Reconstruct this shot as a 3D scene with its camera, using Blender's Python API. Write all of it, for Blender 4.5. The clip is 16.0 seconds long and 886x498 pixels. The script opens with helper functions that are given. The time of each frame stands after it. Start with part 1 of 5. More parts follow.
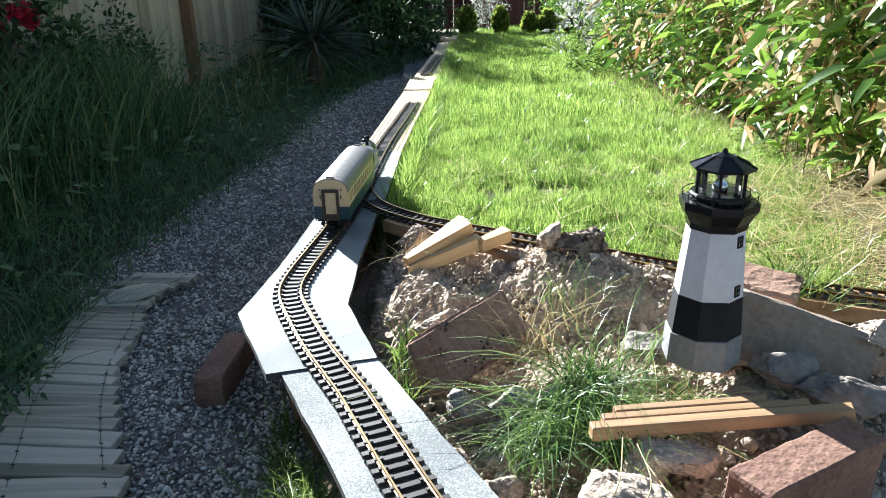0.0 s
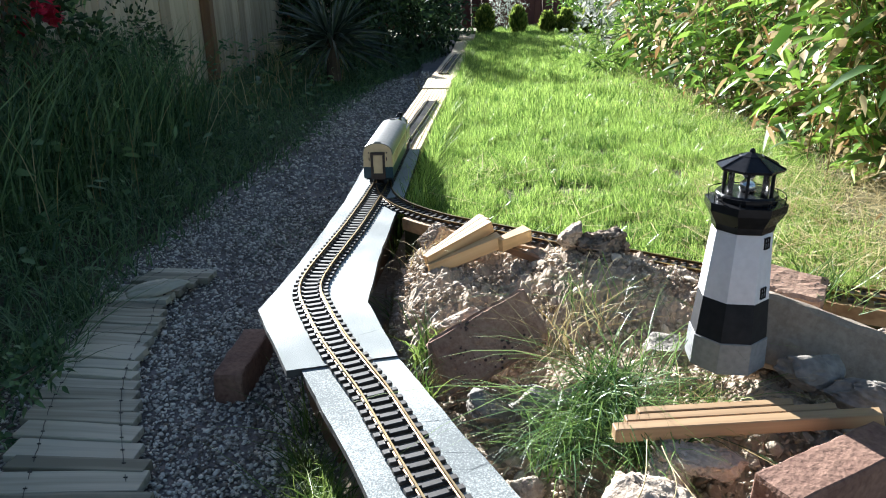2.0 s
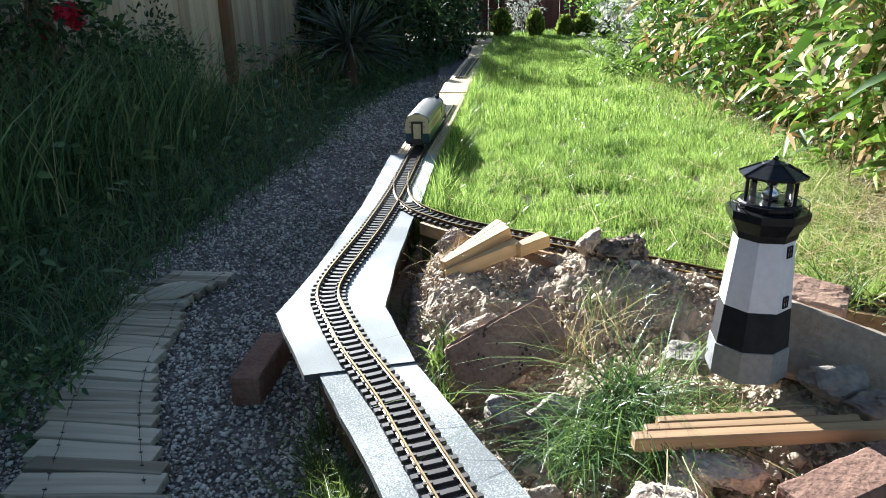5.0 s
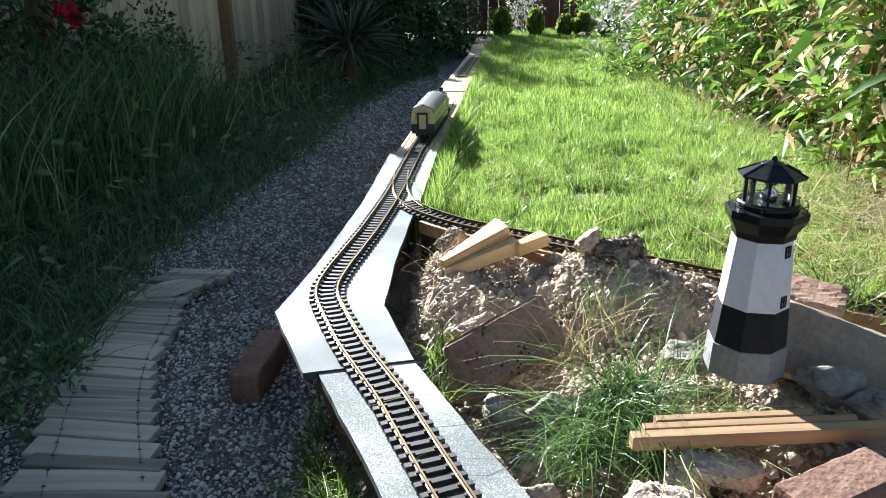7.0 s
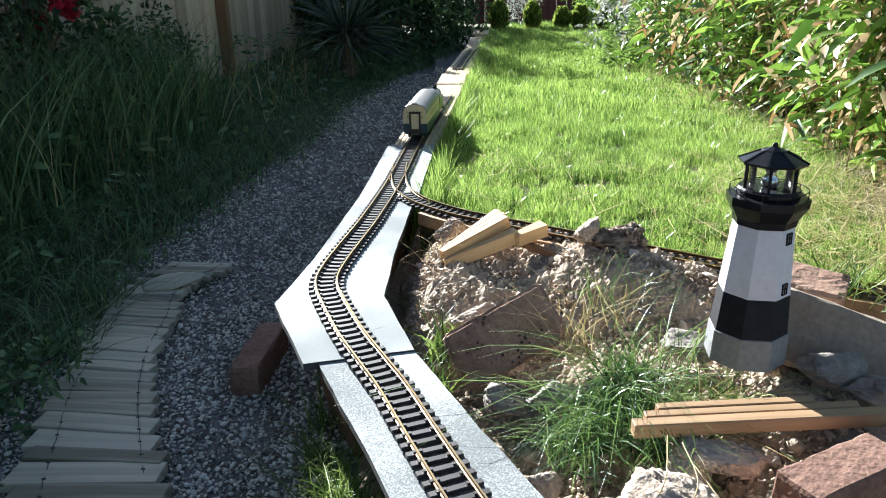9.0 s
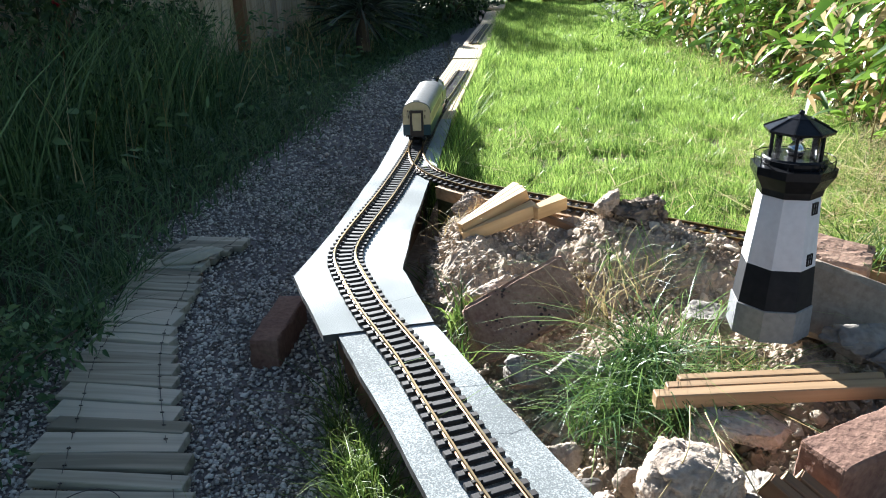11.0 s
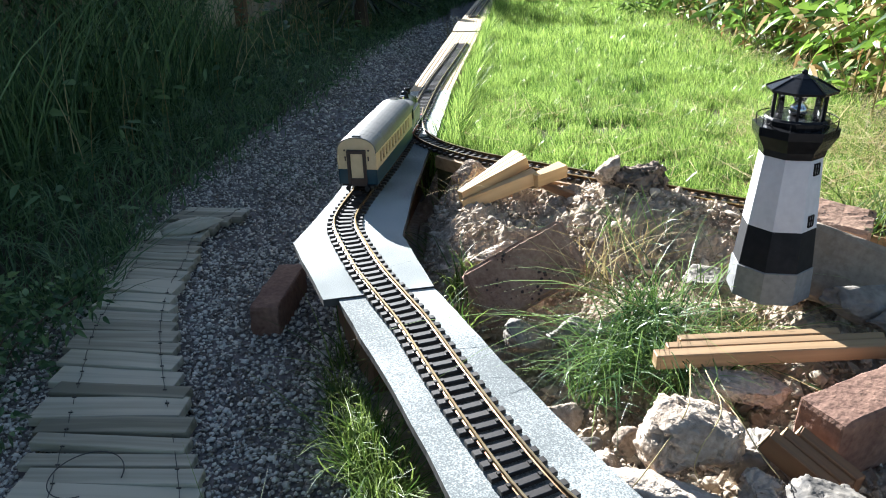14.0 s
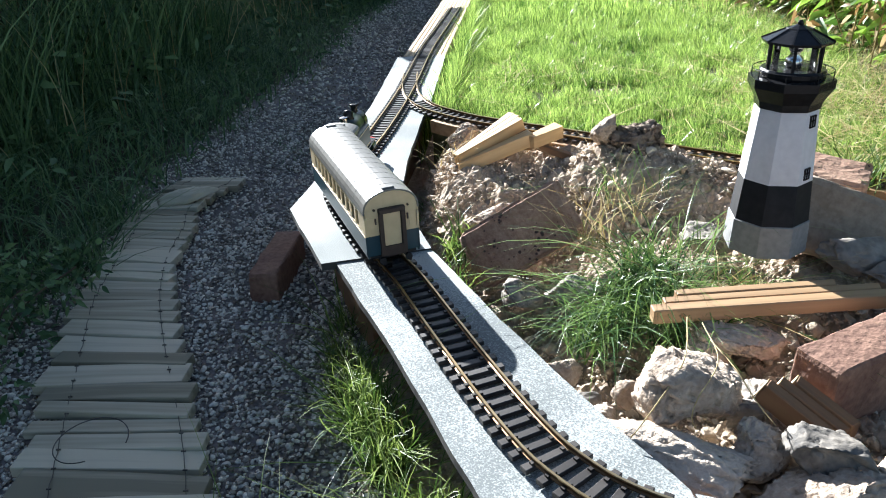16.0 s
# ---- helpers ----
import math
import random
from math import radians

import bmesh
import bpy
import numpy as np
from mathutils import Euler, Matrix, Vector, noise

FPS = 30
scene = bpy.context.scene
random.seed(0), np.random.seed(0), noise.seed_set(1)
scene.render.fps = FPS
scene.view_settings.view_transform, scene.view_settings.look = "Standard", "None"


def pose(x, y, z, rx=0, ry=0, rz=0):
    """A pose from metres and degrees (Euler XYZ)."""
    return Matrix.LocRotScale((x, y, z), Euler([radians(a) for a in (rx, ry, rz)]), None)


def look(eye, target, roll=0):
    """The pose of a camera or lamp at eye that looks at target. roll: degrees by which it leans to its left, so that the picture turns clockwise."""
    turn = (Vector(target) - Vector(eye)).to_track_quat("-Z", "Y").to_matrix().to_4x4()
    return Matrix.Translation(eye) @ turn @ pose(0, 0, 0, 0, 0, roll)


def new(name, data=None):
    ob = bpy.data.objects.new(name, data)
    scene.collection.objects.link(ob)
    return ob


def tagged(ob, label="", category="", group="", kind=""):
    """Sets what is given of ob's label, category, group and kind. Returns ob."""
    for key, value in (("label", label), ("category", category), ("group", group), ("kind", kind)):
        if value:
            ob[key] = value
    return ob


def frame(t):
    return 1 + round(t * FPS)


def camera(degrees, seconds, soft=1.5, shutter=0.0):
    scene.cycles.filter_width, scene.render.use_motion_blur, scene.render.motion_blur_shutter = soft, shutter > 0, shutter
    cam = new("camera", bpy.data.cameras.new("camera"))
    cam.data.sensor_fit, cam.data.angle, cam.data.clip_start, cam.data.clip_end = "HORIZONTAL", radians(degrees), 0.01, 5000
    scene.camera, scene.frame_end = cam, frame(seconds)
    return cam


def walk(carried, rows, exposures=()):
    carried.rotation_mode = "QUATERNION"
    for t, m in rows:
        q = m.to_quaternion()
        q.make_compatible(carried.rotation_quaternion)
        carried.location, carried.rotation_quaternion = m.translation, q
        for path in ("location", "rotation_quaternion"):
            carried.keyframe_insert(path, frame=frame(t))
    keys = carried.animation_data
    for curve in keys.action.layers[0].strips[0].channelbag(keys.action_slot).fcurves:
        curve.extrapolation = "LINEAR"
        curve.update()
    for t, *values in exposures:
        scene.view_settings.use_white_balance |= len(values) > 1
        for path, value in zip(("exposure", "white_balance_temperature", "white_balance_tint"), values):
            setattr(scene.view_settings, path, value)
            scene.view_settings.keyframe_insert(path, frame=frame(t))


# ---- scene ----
cam = camera(60.7, 16.0, soft=1.0)
PATH = [
    (0, (0.021, 0.003, 0.655), (0.09, 1.88, -0.032), -1.3),
    (0.5, (0.018, 0.004, 0.651), (0.088, 1.885, -0.026), -1.1),
    (1, (0.013, 0.007, 0.652), (0.076, 1.886, -0.03), -1.1),
    (1.5, (0.012, 0.007, 0.652), (0.058, 1.886, -0.033), -1.1),
    (2, (0.01, 0.008, 0.652), (0.041, 1.885, -0.036), -1.1),
    (2.5, (0.007, 0.008, 0.651), (0.023, 1.886, -0.039), -1.1),
    (3, (0.005, 0.01, 0.653), (0.009, 1.886, -0.039), -1.1),
    (3.5, (0.005, 0.009, 0.655), (0.001, 1.887, -0.034), -1.2),
    (4, (0.005, 0.01, 0.655), (-0.002, 1.889, -0.03), -1.1),
    (6.5, (0.003, 0.012, 0.654), (-0.005, 1.894, -0.021), -1.0),
    (7, (0.004, 0.01, 0.655), (-0.001, 1.89, -0.027), -0.8),
    (7.5, (0.006, 0.01, 0.654), (0.005, 1.889, -0.03), -1.0),
    (8, (0.005, 0.01, 0.654), (0.01, 1.889, -0.033), -0.9),
    (8.5, (0.004, 0.01, 0.651), (0.009, 1.888, -0.038), -1.0),
    (9, (0.001, 0.011, 0.647), (0.001, 1.886, -0.049), -1.1),
    (11.5, (-0.006, 0.013, 0.635), (-0.057, 1.864, -0.122), -1.7),
    (12, (-0.007, 0.012, 0.633), (-0.064, 1.862, -0.126), -1.7),
    (12.5, (-0.008, 0.013, 0.628), (-0.067, 1.861, -0.135), -1.8),
    (13, (-0.006, 0.01, 0.627), (-0.058, 1.854, -0.144), -1.5),
    (13.5, (-0.006, 0.008, 0.621), (-0.051, 1.849, -0.16), -1.6),
    (14, (-0.007, 0.007, 0.614), (-0.048, 1.84, -0.186), -1.8),
    (14.5, (-0.008, 0.007, 0.611), (-0.051, 1.828, -0.214), -2.1),
    (15, (-0.007, 0.006, 0.607), (-0.055, 1.818, -0.239), -2.3),
    (15.5, (-0.01, 0.004, 0.605), (-0.054, 1.808, -0.257), -2.6),
    (16, (-0.005, 0.001, 0.603), (-0.045, 1.8, -0.269), -3.0),
]
walk(cam, [(t, look(eye, target, roll)) for t, eye, target, roll in PATH], [(t, stops, 5900, 8) for t, stops in ((0, 2.13), (1, 2.06), (3, 2.0), (6.5, 1.98), (9, 1.98), (12.5, 2.0), (16, 2.07))])

# ---- light ----
SUN_AZ, SUN_EL = radians(27), radians(24)      # left of straight ahead, above the horizon
sky_world = bpy.data.worlds.new("sky")
scene.world = sky_world
sky_world.use_nodes = True
wn = sky_world.node_tree
sky = wn.nodes.new("ShaderNodeTexSky")
sky.sky_type, sky.sun_disc = "NISHITA", False
sky.sun_elevation, sky.sun_rotation = SUN_EL, -SUN_AZ
wn.links.new(sky.outputs[0], wn.nodes["Background"].inputs[0])
wn.nodes["Background"].inputs[1].default_value = 0.036
sun = new("sun", bpy.data.lights.new("sun", "SUN"))
sun.data.energy, sun.data.angle, sun.data.color = 5.0, radians(0.53), (1.0, 0.965, 0.91)
to_sun = Vector((-math.sin(SUN_AZ) * math.cos(SUN_EL), math.cos(SUN_AZ) * math.cos(SUN_EL), math.sin(SUN_EL)))
sun.matrix_world = look(to_sun * 20, (0, 0, 0))


# ---- materials ----
def mat(name, a, b, rough=0.7, fine=60.0, coarse=6.0, bump=0.3, depth=0.002, metal=0.0, spec=0.5, island=0.0, obj=0.0, leaf=0.0, trans=0.0, sheen=1.0):
    """Two colours mixed by coarse and fine noise; island / obj: how far pieces differ; leaf: share of light let through."""
    m = bpy.data.materials.new(name)
    m.use_nodes = True
    t = m.node_tree
    n, l = t.nodes, t.links
    p = n["Principled BSDF"]
    geo = n.new("ShaderNodeTexCoord")
    out = geo.outputs["Object"]
    n1, n2 = n.new("ShaderNodeTexNoise"), n.new("ShaderNodeTexNoise")
    for q, s in ((n1, coarse), (n2, fine)):
        q.inputs["Scale"].default_value = s
        q.inputs["Detail"].default_value = 4
        l.new(out, q.inputs["Vector"])
    mx = n.new("ShaderNodeMath")
    mx.operation = "MULTIPLY_ADD"
    l.new(n1.outputs[0], mx.inputs[0])
    mx.inputs[1].default_value = 0.5
    half = n.new("ShaderNodeMath")
    half.operation = "MULTIPLY"
    half.inputs[1].default_value = 0.5
    l.new(n2.outputs[0], half.inputs[0])
    l.new(half.outputs[0], mx.inputs[2])
    fac = mx.outputs[0]
    for amount, node, sock in ((island, "ShaderNodeNewGeometry", "Random Per Island"), (obj, "ShaderNodeObjectInfo", "Random")):
        if amount:
            r = n.new(node)
            k = n.new("ShaderNodeMath")
            k.operation = "MULTIPLY_ADD"
            l.new(r.outputs[sock], k.inputs[0])
            k.inputs[1].default_value = amount
            l.new(fac, k.inputs[2])
            o = n.new("ShaderNodeMath")
            o.operation = "SUBTRACT"
            l.new(k.outputs[0], o.inputs[0])
            o.inputs[1].default_value = amount / 2
            fac = o.outputs[0]
    ramp = n.new("ShaderNodeValToRGB")
    ramp.color_ramp.elements[0].position, ramp.color_ramp.elements[1].position = 0.3, 0.7
    ramp.color_ramp.elements[0].color, ramp.color_ramp.elements[1].color = (*a, 1), (*b, 1)
    l.new(fac, ramp.inputs[0])
    l.new(ramp.outputs[0], p.inputs["Base Color"])
    p.inputs["Roughness"].default_value, p.inputs["Metallic"].default_value = rough, metal
    p.inputs["Specular IOR Level"].default_value = spec
    if bump:
        bp = n.new("ShaderNodeBump")
        bp.inputs["Strength"].default_value, bp.inputs["Distance"].default_value = bump, depth
        l.new(n2.outputs[0], bp.inputs["Height"])
        l.new(bp.outputs[0], p.inputs["Normal"])
    if leaf:
        tr, ms = n.new("ShaderNodeBsdfTranslucent"), n.new("ShaderNodeMixShader")
        l.new(ramp.outputs[0], tr.inputs[0])
        ms.inputs[0].default_value = leaf
        l.new(p.outputs[0], ms.inputs[1])
        l.new(tr.outputs[0], ms.inputs[2])
        l.new(ms.outputs[0], n["Material Output"].inputs[0])
    if trans:
        p.inputs["Transmission Weight"].default_value = trans
    return m


def wood_mat(name, a, b, rough=0.65, along=0, rings=1.0, obj=0.25):
    """Sawn wood whose grain runs along the piece's own axis 0, 1 or 2."""
    m = mat(name, a, b, rough, 30, 5, 0, obj=obj)
    t = m.node_tree
    n, l = t.nodes, t.links
    mp, tc = n.new("ShaderNodeMapping"), n.new("ShaderNodeTexCoord")
    sc = [90 * rings] * 3
    sc[along] = 4
    mp.inputs["Scale"].default_value = sc
    l.new(tc.outputs["Object"], mp.inputs["Vector"])
    for q in [q for q in n if q.type == "TEX_NOISE"]:
        l.new(mp.outputs[0], q.inputs["Vector"])
        q.inputs["Scale"].default_value = 1.0 if q.inputs["Scale"].default_value > 10 else 0.35
    bp = n.new("ShaderNodeBump")
    bp.inputs["Strength"].default_value, bp.inputs["Distance"].default_value = 0.35, 0.001
    l.new([q for q in n if q.type == "TEX_NOISE"][1].outputs[0], bp.inputs["Height"])
    l.new(bp.outputs[0], n["Principled BSDF"].inputs["Normal"])
    return m


def clear_mat(name):
    """Thin clear plastic: seen through, with a gloss on it."""
    m = bpy.data.materials.new(name)
    m.use_nodes = True
    n, l = m.node_tree.nodes, m.node_tree.links
    a, b, x = n.new("ShaderNodeBsdfTransparent"), n.new("ShaderNodeBsdfGlossy"), n.new("ShaderNodeMixShader")
    f = n.new("ShaderNodeFresnel")
    f.inputs[0].default_value = 1.45
    a.inputs[0].default_value = (0.93, 0.95, 0.94, 1)
    b.inputs["Roughness"].default_value = 0.03
    l.new(f.outputs[0], x.inputs[0])
    l.new(a.outputs[0], x.inputs[1])
    l.new(b.outputs[0], x.inputs[2])
    l.new(x.outputs[0], n["Material Output"].inputs[0])
    return m


M = dict(
    soil=mat("dry_soil", (0.25, 0.19, 0.135), (0.50, 0.405, 0.305), 0.95, 90, 9, 0.9, 0.008),
    gravel_bed=mat("gravel_bed", (0.09, 0.08, 0.075), (0.25, 0.22, 0.205), 0.95, 160, 10, 0.8, 0.004),
    turf=mat("turf", (0.05, 0.06, 0.02), (0.16, 0.14, 0.06), 0.95, 60, 5, 0.6, 0.006),
    # bank: turf's settings in darker colours, the fence's shade put into them
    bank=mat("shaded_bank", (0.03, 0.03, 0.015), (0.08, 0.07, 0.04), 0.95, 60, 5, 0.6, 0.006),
    pebble=mat("pebble", (0.15, 0.125, 0.10), (0.74, 0.69, 0.59), 0.6, 200, 20, 0.2, 0.001, island=0.6),
    clod=mat("clod", (0.31, 0.24, 0.175), (0.60, 0.505, 0.39), 0.95, 160, 18, 0.9, 0.003, island=0.5),
    stone=mat("rough_concrete", (0.31, 0.235, 0.175), (0.66, 0.55, 0.44), 0.9, 150, 22, 1.0, 0.004, obj=0.3),
    stone_dark=mat("dark_flint", (0.025, 0.025, 0.028), (0.30, 0.265, 0.22), 0.8, 90, 12, 0.8, 0.004),
    grey_rock=mat("grey_rock", (0.15, 0.13, 0.11), (0.36, 0.32, 0.275), 0.85, 90, 12, 0.7, 0.003, obj=0.3),
    brick=mat("weathered_brick", (0.20, 0.10, 0.065), (0.44, 0.29, 0.20), 0.9, 150, 14, 0.7, 0.002),
    red_brick=mat("red_brick", (0.12, 0.055, 0.038), (0.33, 0.195, 0.135), 0.85, 120, 14, 0.8, 0.003),
    block=mat("concrete_block", (0.19, 0.145, 0.105), (0.37, 0.30, 0.23), 0.9, 120, 8, 0.5, 0.002),
    felt=mat("mineral_felt", (0.15, 0.165, 0.165), (0.41, 0.43, 0.42), 0.9, 420, 5, 0.5, 0.001),
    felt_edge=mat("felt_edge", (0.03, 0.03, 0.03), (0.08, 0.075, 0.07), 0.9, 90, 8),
    sleeper=mat("sleeper_plastic", (0.020, 0.016, 0.014), (0.055, 0.047, 0.042), 0.45, 120, 20, 0.2, 0.0005, obj=0.4),
    brass=mat("brass_rail", (0.46, 0.32, 0.15), (0.72, 0.55, 0.30), 0.28, 60, 8, 0.1, 0.0003, metal=1.0),
    rail_side=mat("tarnished_brass", (0.12, 0.07, 0.035), (0.26, 0.16, 0.08), 0.5, 60, 8, 0.1, 0.0003, metal=0.8),
    deck=wood_mat("pale_decking", (0.46, 0.33, 0.19), (0.68, 0.53, 0.34), along=1),
    timber=wood_mat("sawn_softwood", (0.25, 0.145, 0.068), (0.54, 0.37, 0.20), along=0),
    timber_pale=wood_mat("fresh_sawn_softwood", (0.50, 0.29, 0.12), (0.72, 0.50, 0.25), along=0),
    timber_old=wood_mat("stained_timber", (0.14, 0.07, 0.035), (0.30, 0.165, 0.08), along=0),
    slat=wood_mat("green_treated_slat", (0.19, 0.175, 0.12), (0.55, 0.505, 0.38), along=0, obj=0.5),
    fence=wood_mat("fence_board", (0.31, 0.235, 0.16), (0.52, 0.42, 0.31), along=2, rings=0.5, obj=0.4),
    fence_post=wood_mat("fence_post", (0.16, 0.08, 0.04), (0.26, 0.14, 0.07), along=2, rings=0.5),
    shed=wood_mat("red_shed_board", (0.09, 0.02, 0.016), (0.16, 0.045, 0.035), along=2, rings=0.5),
    wire=mat("dark_wire", (0.03, 0.028, 0.025), (0.09, 0.08, 0.07), 0.6, 50, 8),
    lawn=mat("lawn_blade", (0.065, 0.145, 0.022), (0.46, 0.60, 0.15), 0.30, 3, 7, 0, island=0.8, leaf=0.48, spec=0.5),
    straw=mat("straw_blade", (0.34, 0.25, 0.10), (0.62, 0.52, 0.28), 0.6, 3, 1.5, 0, island=0.7, leaf=0.3),
    weed=mat("weed_blade", (0.045, 0.10, 0.04), (0.17, 0.27, 0.11), 0.5, 3, 1.3, 0, island=0.7, leaf=0.35),
    wiry=mat("wiry_blade", (0.035, 0.085, 0.02), (0.20, 0.31, 0.075), 0.35, 3, 1.3, 0, island=0.9, leaf=0.3),
    sunlit_end_grain=mat("sunlit_end_grain", (0.50, 0.35, 0.17), (0.70, 0.53, 0.30), 0.7, 200, 30, 0.3, 0.0005),
    earth=mat("dark_earth", (0.13, 0.095, 0.07), (0.33, 0.26, 0.195), 0.95, 120, 18, 0.9, 0.004),
    tuft=mat("tuft_blade", (0.07, 0.13, 0.025), (0.25, 0.33, 0.08), 0.4, 3, 1.3, 0, island=0.8, leaf=0.4),
    bamboo=mat("bamboo_leaf", (0.07, 0.15, 0.022), (0.32, 0.50, 0.08), 0.38, 9, 2, 0.1, 0.001, island=1.0, leaf=0.30, spec=1.0),
    bamboo_dry=mat("dry_bamboo_leaf", (0.30, 0.17, 0.07), (0.70, 0.55, 0.33), 0.5, 9, 2, 0, island=0.7, leaf=0.3),
    culm=mat("bamboo_culm", (0.16, 0.12, 0.05), (0.36, 0.27, 0.13), 0.5, 30, 5, 0.1, 0.001, island=0.4),
    silver=mat("silver_leaf", (0.30, 0.32, 0.27), (0.55, 0.55, 0.48), 0.5, 9, 2, 0, island=0.6, leaf=0.3),
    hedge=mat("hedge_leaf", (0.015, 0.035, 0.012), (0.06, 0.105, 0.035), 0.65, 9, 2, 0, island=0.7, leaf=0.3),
    conifer=mat("conifer_spray", (0.10, 0.15, 0.025), (0.34, 0.40, 0.08), 0.6, 9, 2, 0, island=0.7, leaf=0.6),
    yucca=mat("yucca_leaf", (0.02, 0.034, 0.022), (0.10, 0.125, 0.085), 0.4, 9, 2, 0, island=0.7, leaf=0.15),
    bark=mat("bark", (0.05, 0.035, 0.022), (0.14, 0.10, 0.07), 0.9, 40, 6, 0.8, 0.006),
    rose=mat("rose_petal", (0.34, 0.010, 0.03), (0.62, 0.03, 0.09), 0.5, 40, 8, 0, island=0.4, leaf=0.3),
    white=mat("white_paint", (0.62, 0.60, 0.61), (0.78, 0.76, 0.77), 0.6, 90, 12, 0.15, 0.0006),
    black=mat("gloss_black", (0.008, 0.008, 0.009), (0.022, 0.022, 0.024), 0.2, 90, 12, 0.05, 0.0003, spec=0.2),
    black_matt=mat("black_paint", (0.010, 0.010, 0.012), (0.024, 0.024, 0.026), 0.6, 90, 12, 0.15, 0.0005, spec=0.2),
    grey=mat("grey_plinth", (0.17, 0.17, 0.175), (0.30, 0.30, 0.30), 0.75, 120, 12, 0.4, 0.001),
    glass=clear_mat("lantern_glass"),
    chrome=mat("reflector", (0.55, 0.55, 0.56), (0.75, 0.75, 0.76), 0.15, 40, 8, 0, metal=1.0),
    cream=mat("cream_paint", (0.54, 0.42, 0.24), (0.66, 0.53, 0.33), 0.4, 90, 12, 0.05, 0.0003),
    blue=mat("blue_paint", (0.004, 0.030, 0.050), (0.008, 0.048, 0.072), 0.35, 90, 12, 0.05, 0.0003),
    roof=mat("grey_roof", (0.125, 0.12, 0.11), (0.20, 0.195, 0.18), 0.42, 60, 10, 0.1, 0.0006),
    pane=clear_mat("coach_glazing"),
    gangway=mat("brown_gangway", (0.022, 0.013, 0.010), (0.055, 0.034, 0.026), 0.6, 90, 12, 0.2, 0.0006),
    green=mat("loco_green", (0.006, 0.016, 0.010), (0.012, 0.028, 0.017), 0.3, 90, 12, 0.05, 0.0003),
    red=mat("signal_red", (0.42, 0.018, 0.014), (0.60, 0.035, 0.025), 0.4, 90, 12, 0.05, 0.0003),
    steel=mat("steel_tyre", (0.28, 0.27, 0.26), (0.45, 0.44, 0.43), 0.3, 60, 8, 0.05, 0.0003, metal=1.0),
)

for q in ("felt",):
    e = [n for n in M[q].node_tree.nodes if n.type == "VALTORGB"][0].color_ramp.elements
    e[0].position, e[1].position = 0.43, 0.57
    for n in M[q].node_tree.nodes:
        if n.type == "TEX_NOISE" and n.inputs["Scale"].default_value > 100:
            n.inputs["Scale"].default_value, n.inputs["Detail"].default_value = 520, 2.0
        elif n.type == "TEX_NOISE":
            n.inputs["Detail"].default_value = 2
# speckled brick
t = M["brick"].node_tree
vor, mixc, ramp = t.nodes.new("ShaderNodeTexVoronoi"), t.nodes.new("ShaderNodeMix"), t.nodes.new("ShaderNodeValToRGB")
vor.inputs["Scale"].default_value = 120
t.links.new([n for n in t.nodes if n.type == "TEX_COORD"][0].outputs["Object"], vor.inputs["Vector"])
ramp.color_ramp.elements[0].position, ramp.color_ramp.elements[1].position = 0.16, 0.24
vor.inputs["Randomness"].default_value = 1.0
patch, add = t.nodes.new("ShaderNodeTexNoise"), t.nodes.new("ShaderNodeMath")
patch.inputs["Scale"].default_value, patch.inputs["Detail"].default_value = 26, 3
add.operation = "MULTIPLY_ADD"
add.inputs[1].default_value = 1.6
t.links.new([n for n in t.nodes if n.type == "TEX_COORD"][0].outputs["Object"], patch.inputs["Vector"])
sub = t.nodes.new("ShaderNodeMath")
sub.operation = "SUBTRACT"
sub.inputs[1].default_value = 0.72
t.links.new(patch.outputs[0], add.inputs[0])
t.links.new(vor.outputs["Distance"], add.inputs[2])
t.links.new(add.outputs[0], sub.inputs[0])
t.links.new(sub.outputs[0], ramp.inputs[0])
mixc.data_type = "RGBA"
old = [n for n in t.nodes if n.type == "VALTORGB"][0]
t.links.new(ramp.outputs[0], mixc.inputs[0])
mixc.inputs[6].default_value = (0.06, 0.035, 0.03, 1)
t.links.new(old.outputs[0], mixc.inputs[7])
t.links.new(mixc.outputs[2], t.nodes["Principled BSDF"].inputs["Base Color"])


# ---- makers ----
def mesh_ob(name, verts, faces, material, parent=None, label="", smooth=False):
    me = bpy.data.meshes.new(name)
    me.from_pydata([tuple(v) for v in verts], [], [tuple(f) for f in faces])
    me.materials.append(material)
    if smooth:
        me.shade_smooth()
    ob = new(name, me)
    if parent:
        ob.parent = parent
    if label:
        ob["label"] = label
    return ob


def np_mesh(name, co, tris, material, smooth=False, parent=None):
    """A triangle mesh from arrays."""
    me = bpy.data.meshes.new(name)
    me.vertices.add(len(co))
    me.vertices.foreach_set("co", np.asarray(co, dtype=np.float32).ravel())
    k = len(tris)
    me.loops.add(3 * k)
    me.loops.foreach_set("vertex_index", np.asarray(tris, dtype=np.int32).ravel())
    me.polygons.add(k)
    me.polygons.foreach_set("loop_start", np.arange(0, 3 * k, 3, dtype=np.int32))
    me.polygons.foreach_set("loop_total", np.full(k, 3, dtype=np.int32))
    me.update(calc_edges=True)
    if smooth:
        me.shade_smooth()
    me.materials.append(material)
    ob = new(name, me)
    if parent:
        ob.parent = parent
    return ob


def part(name, bm, material, parent=None, label="", smooth=False):
    me = bpy.data.meshes.new(name)
    bm.normal_update()
    bm.to_mesh(me)
    bm.free()
    me.materials.append(material)
    if smooth:
        me.shade_smooth()
    ob = new(name, me)
    if parent:
        ob.parent = parent
    if label:
        ob["label"] = label
    return ob


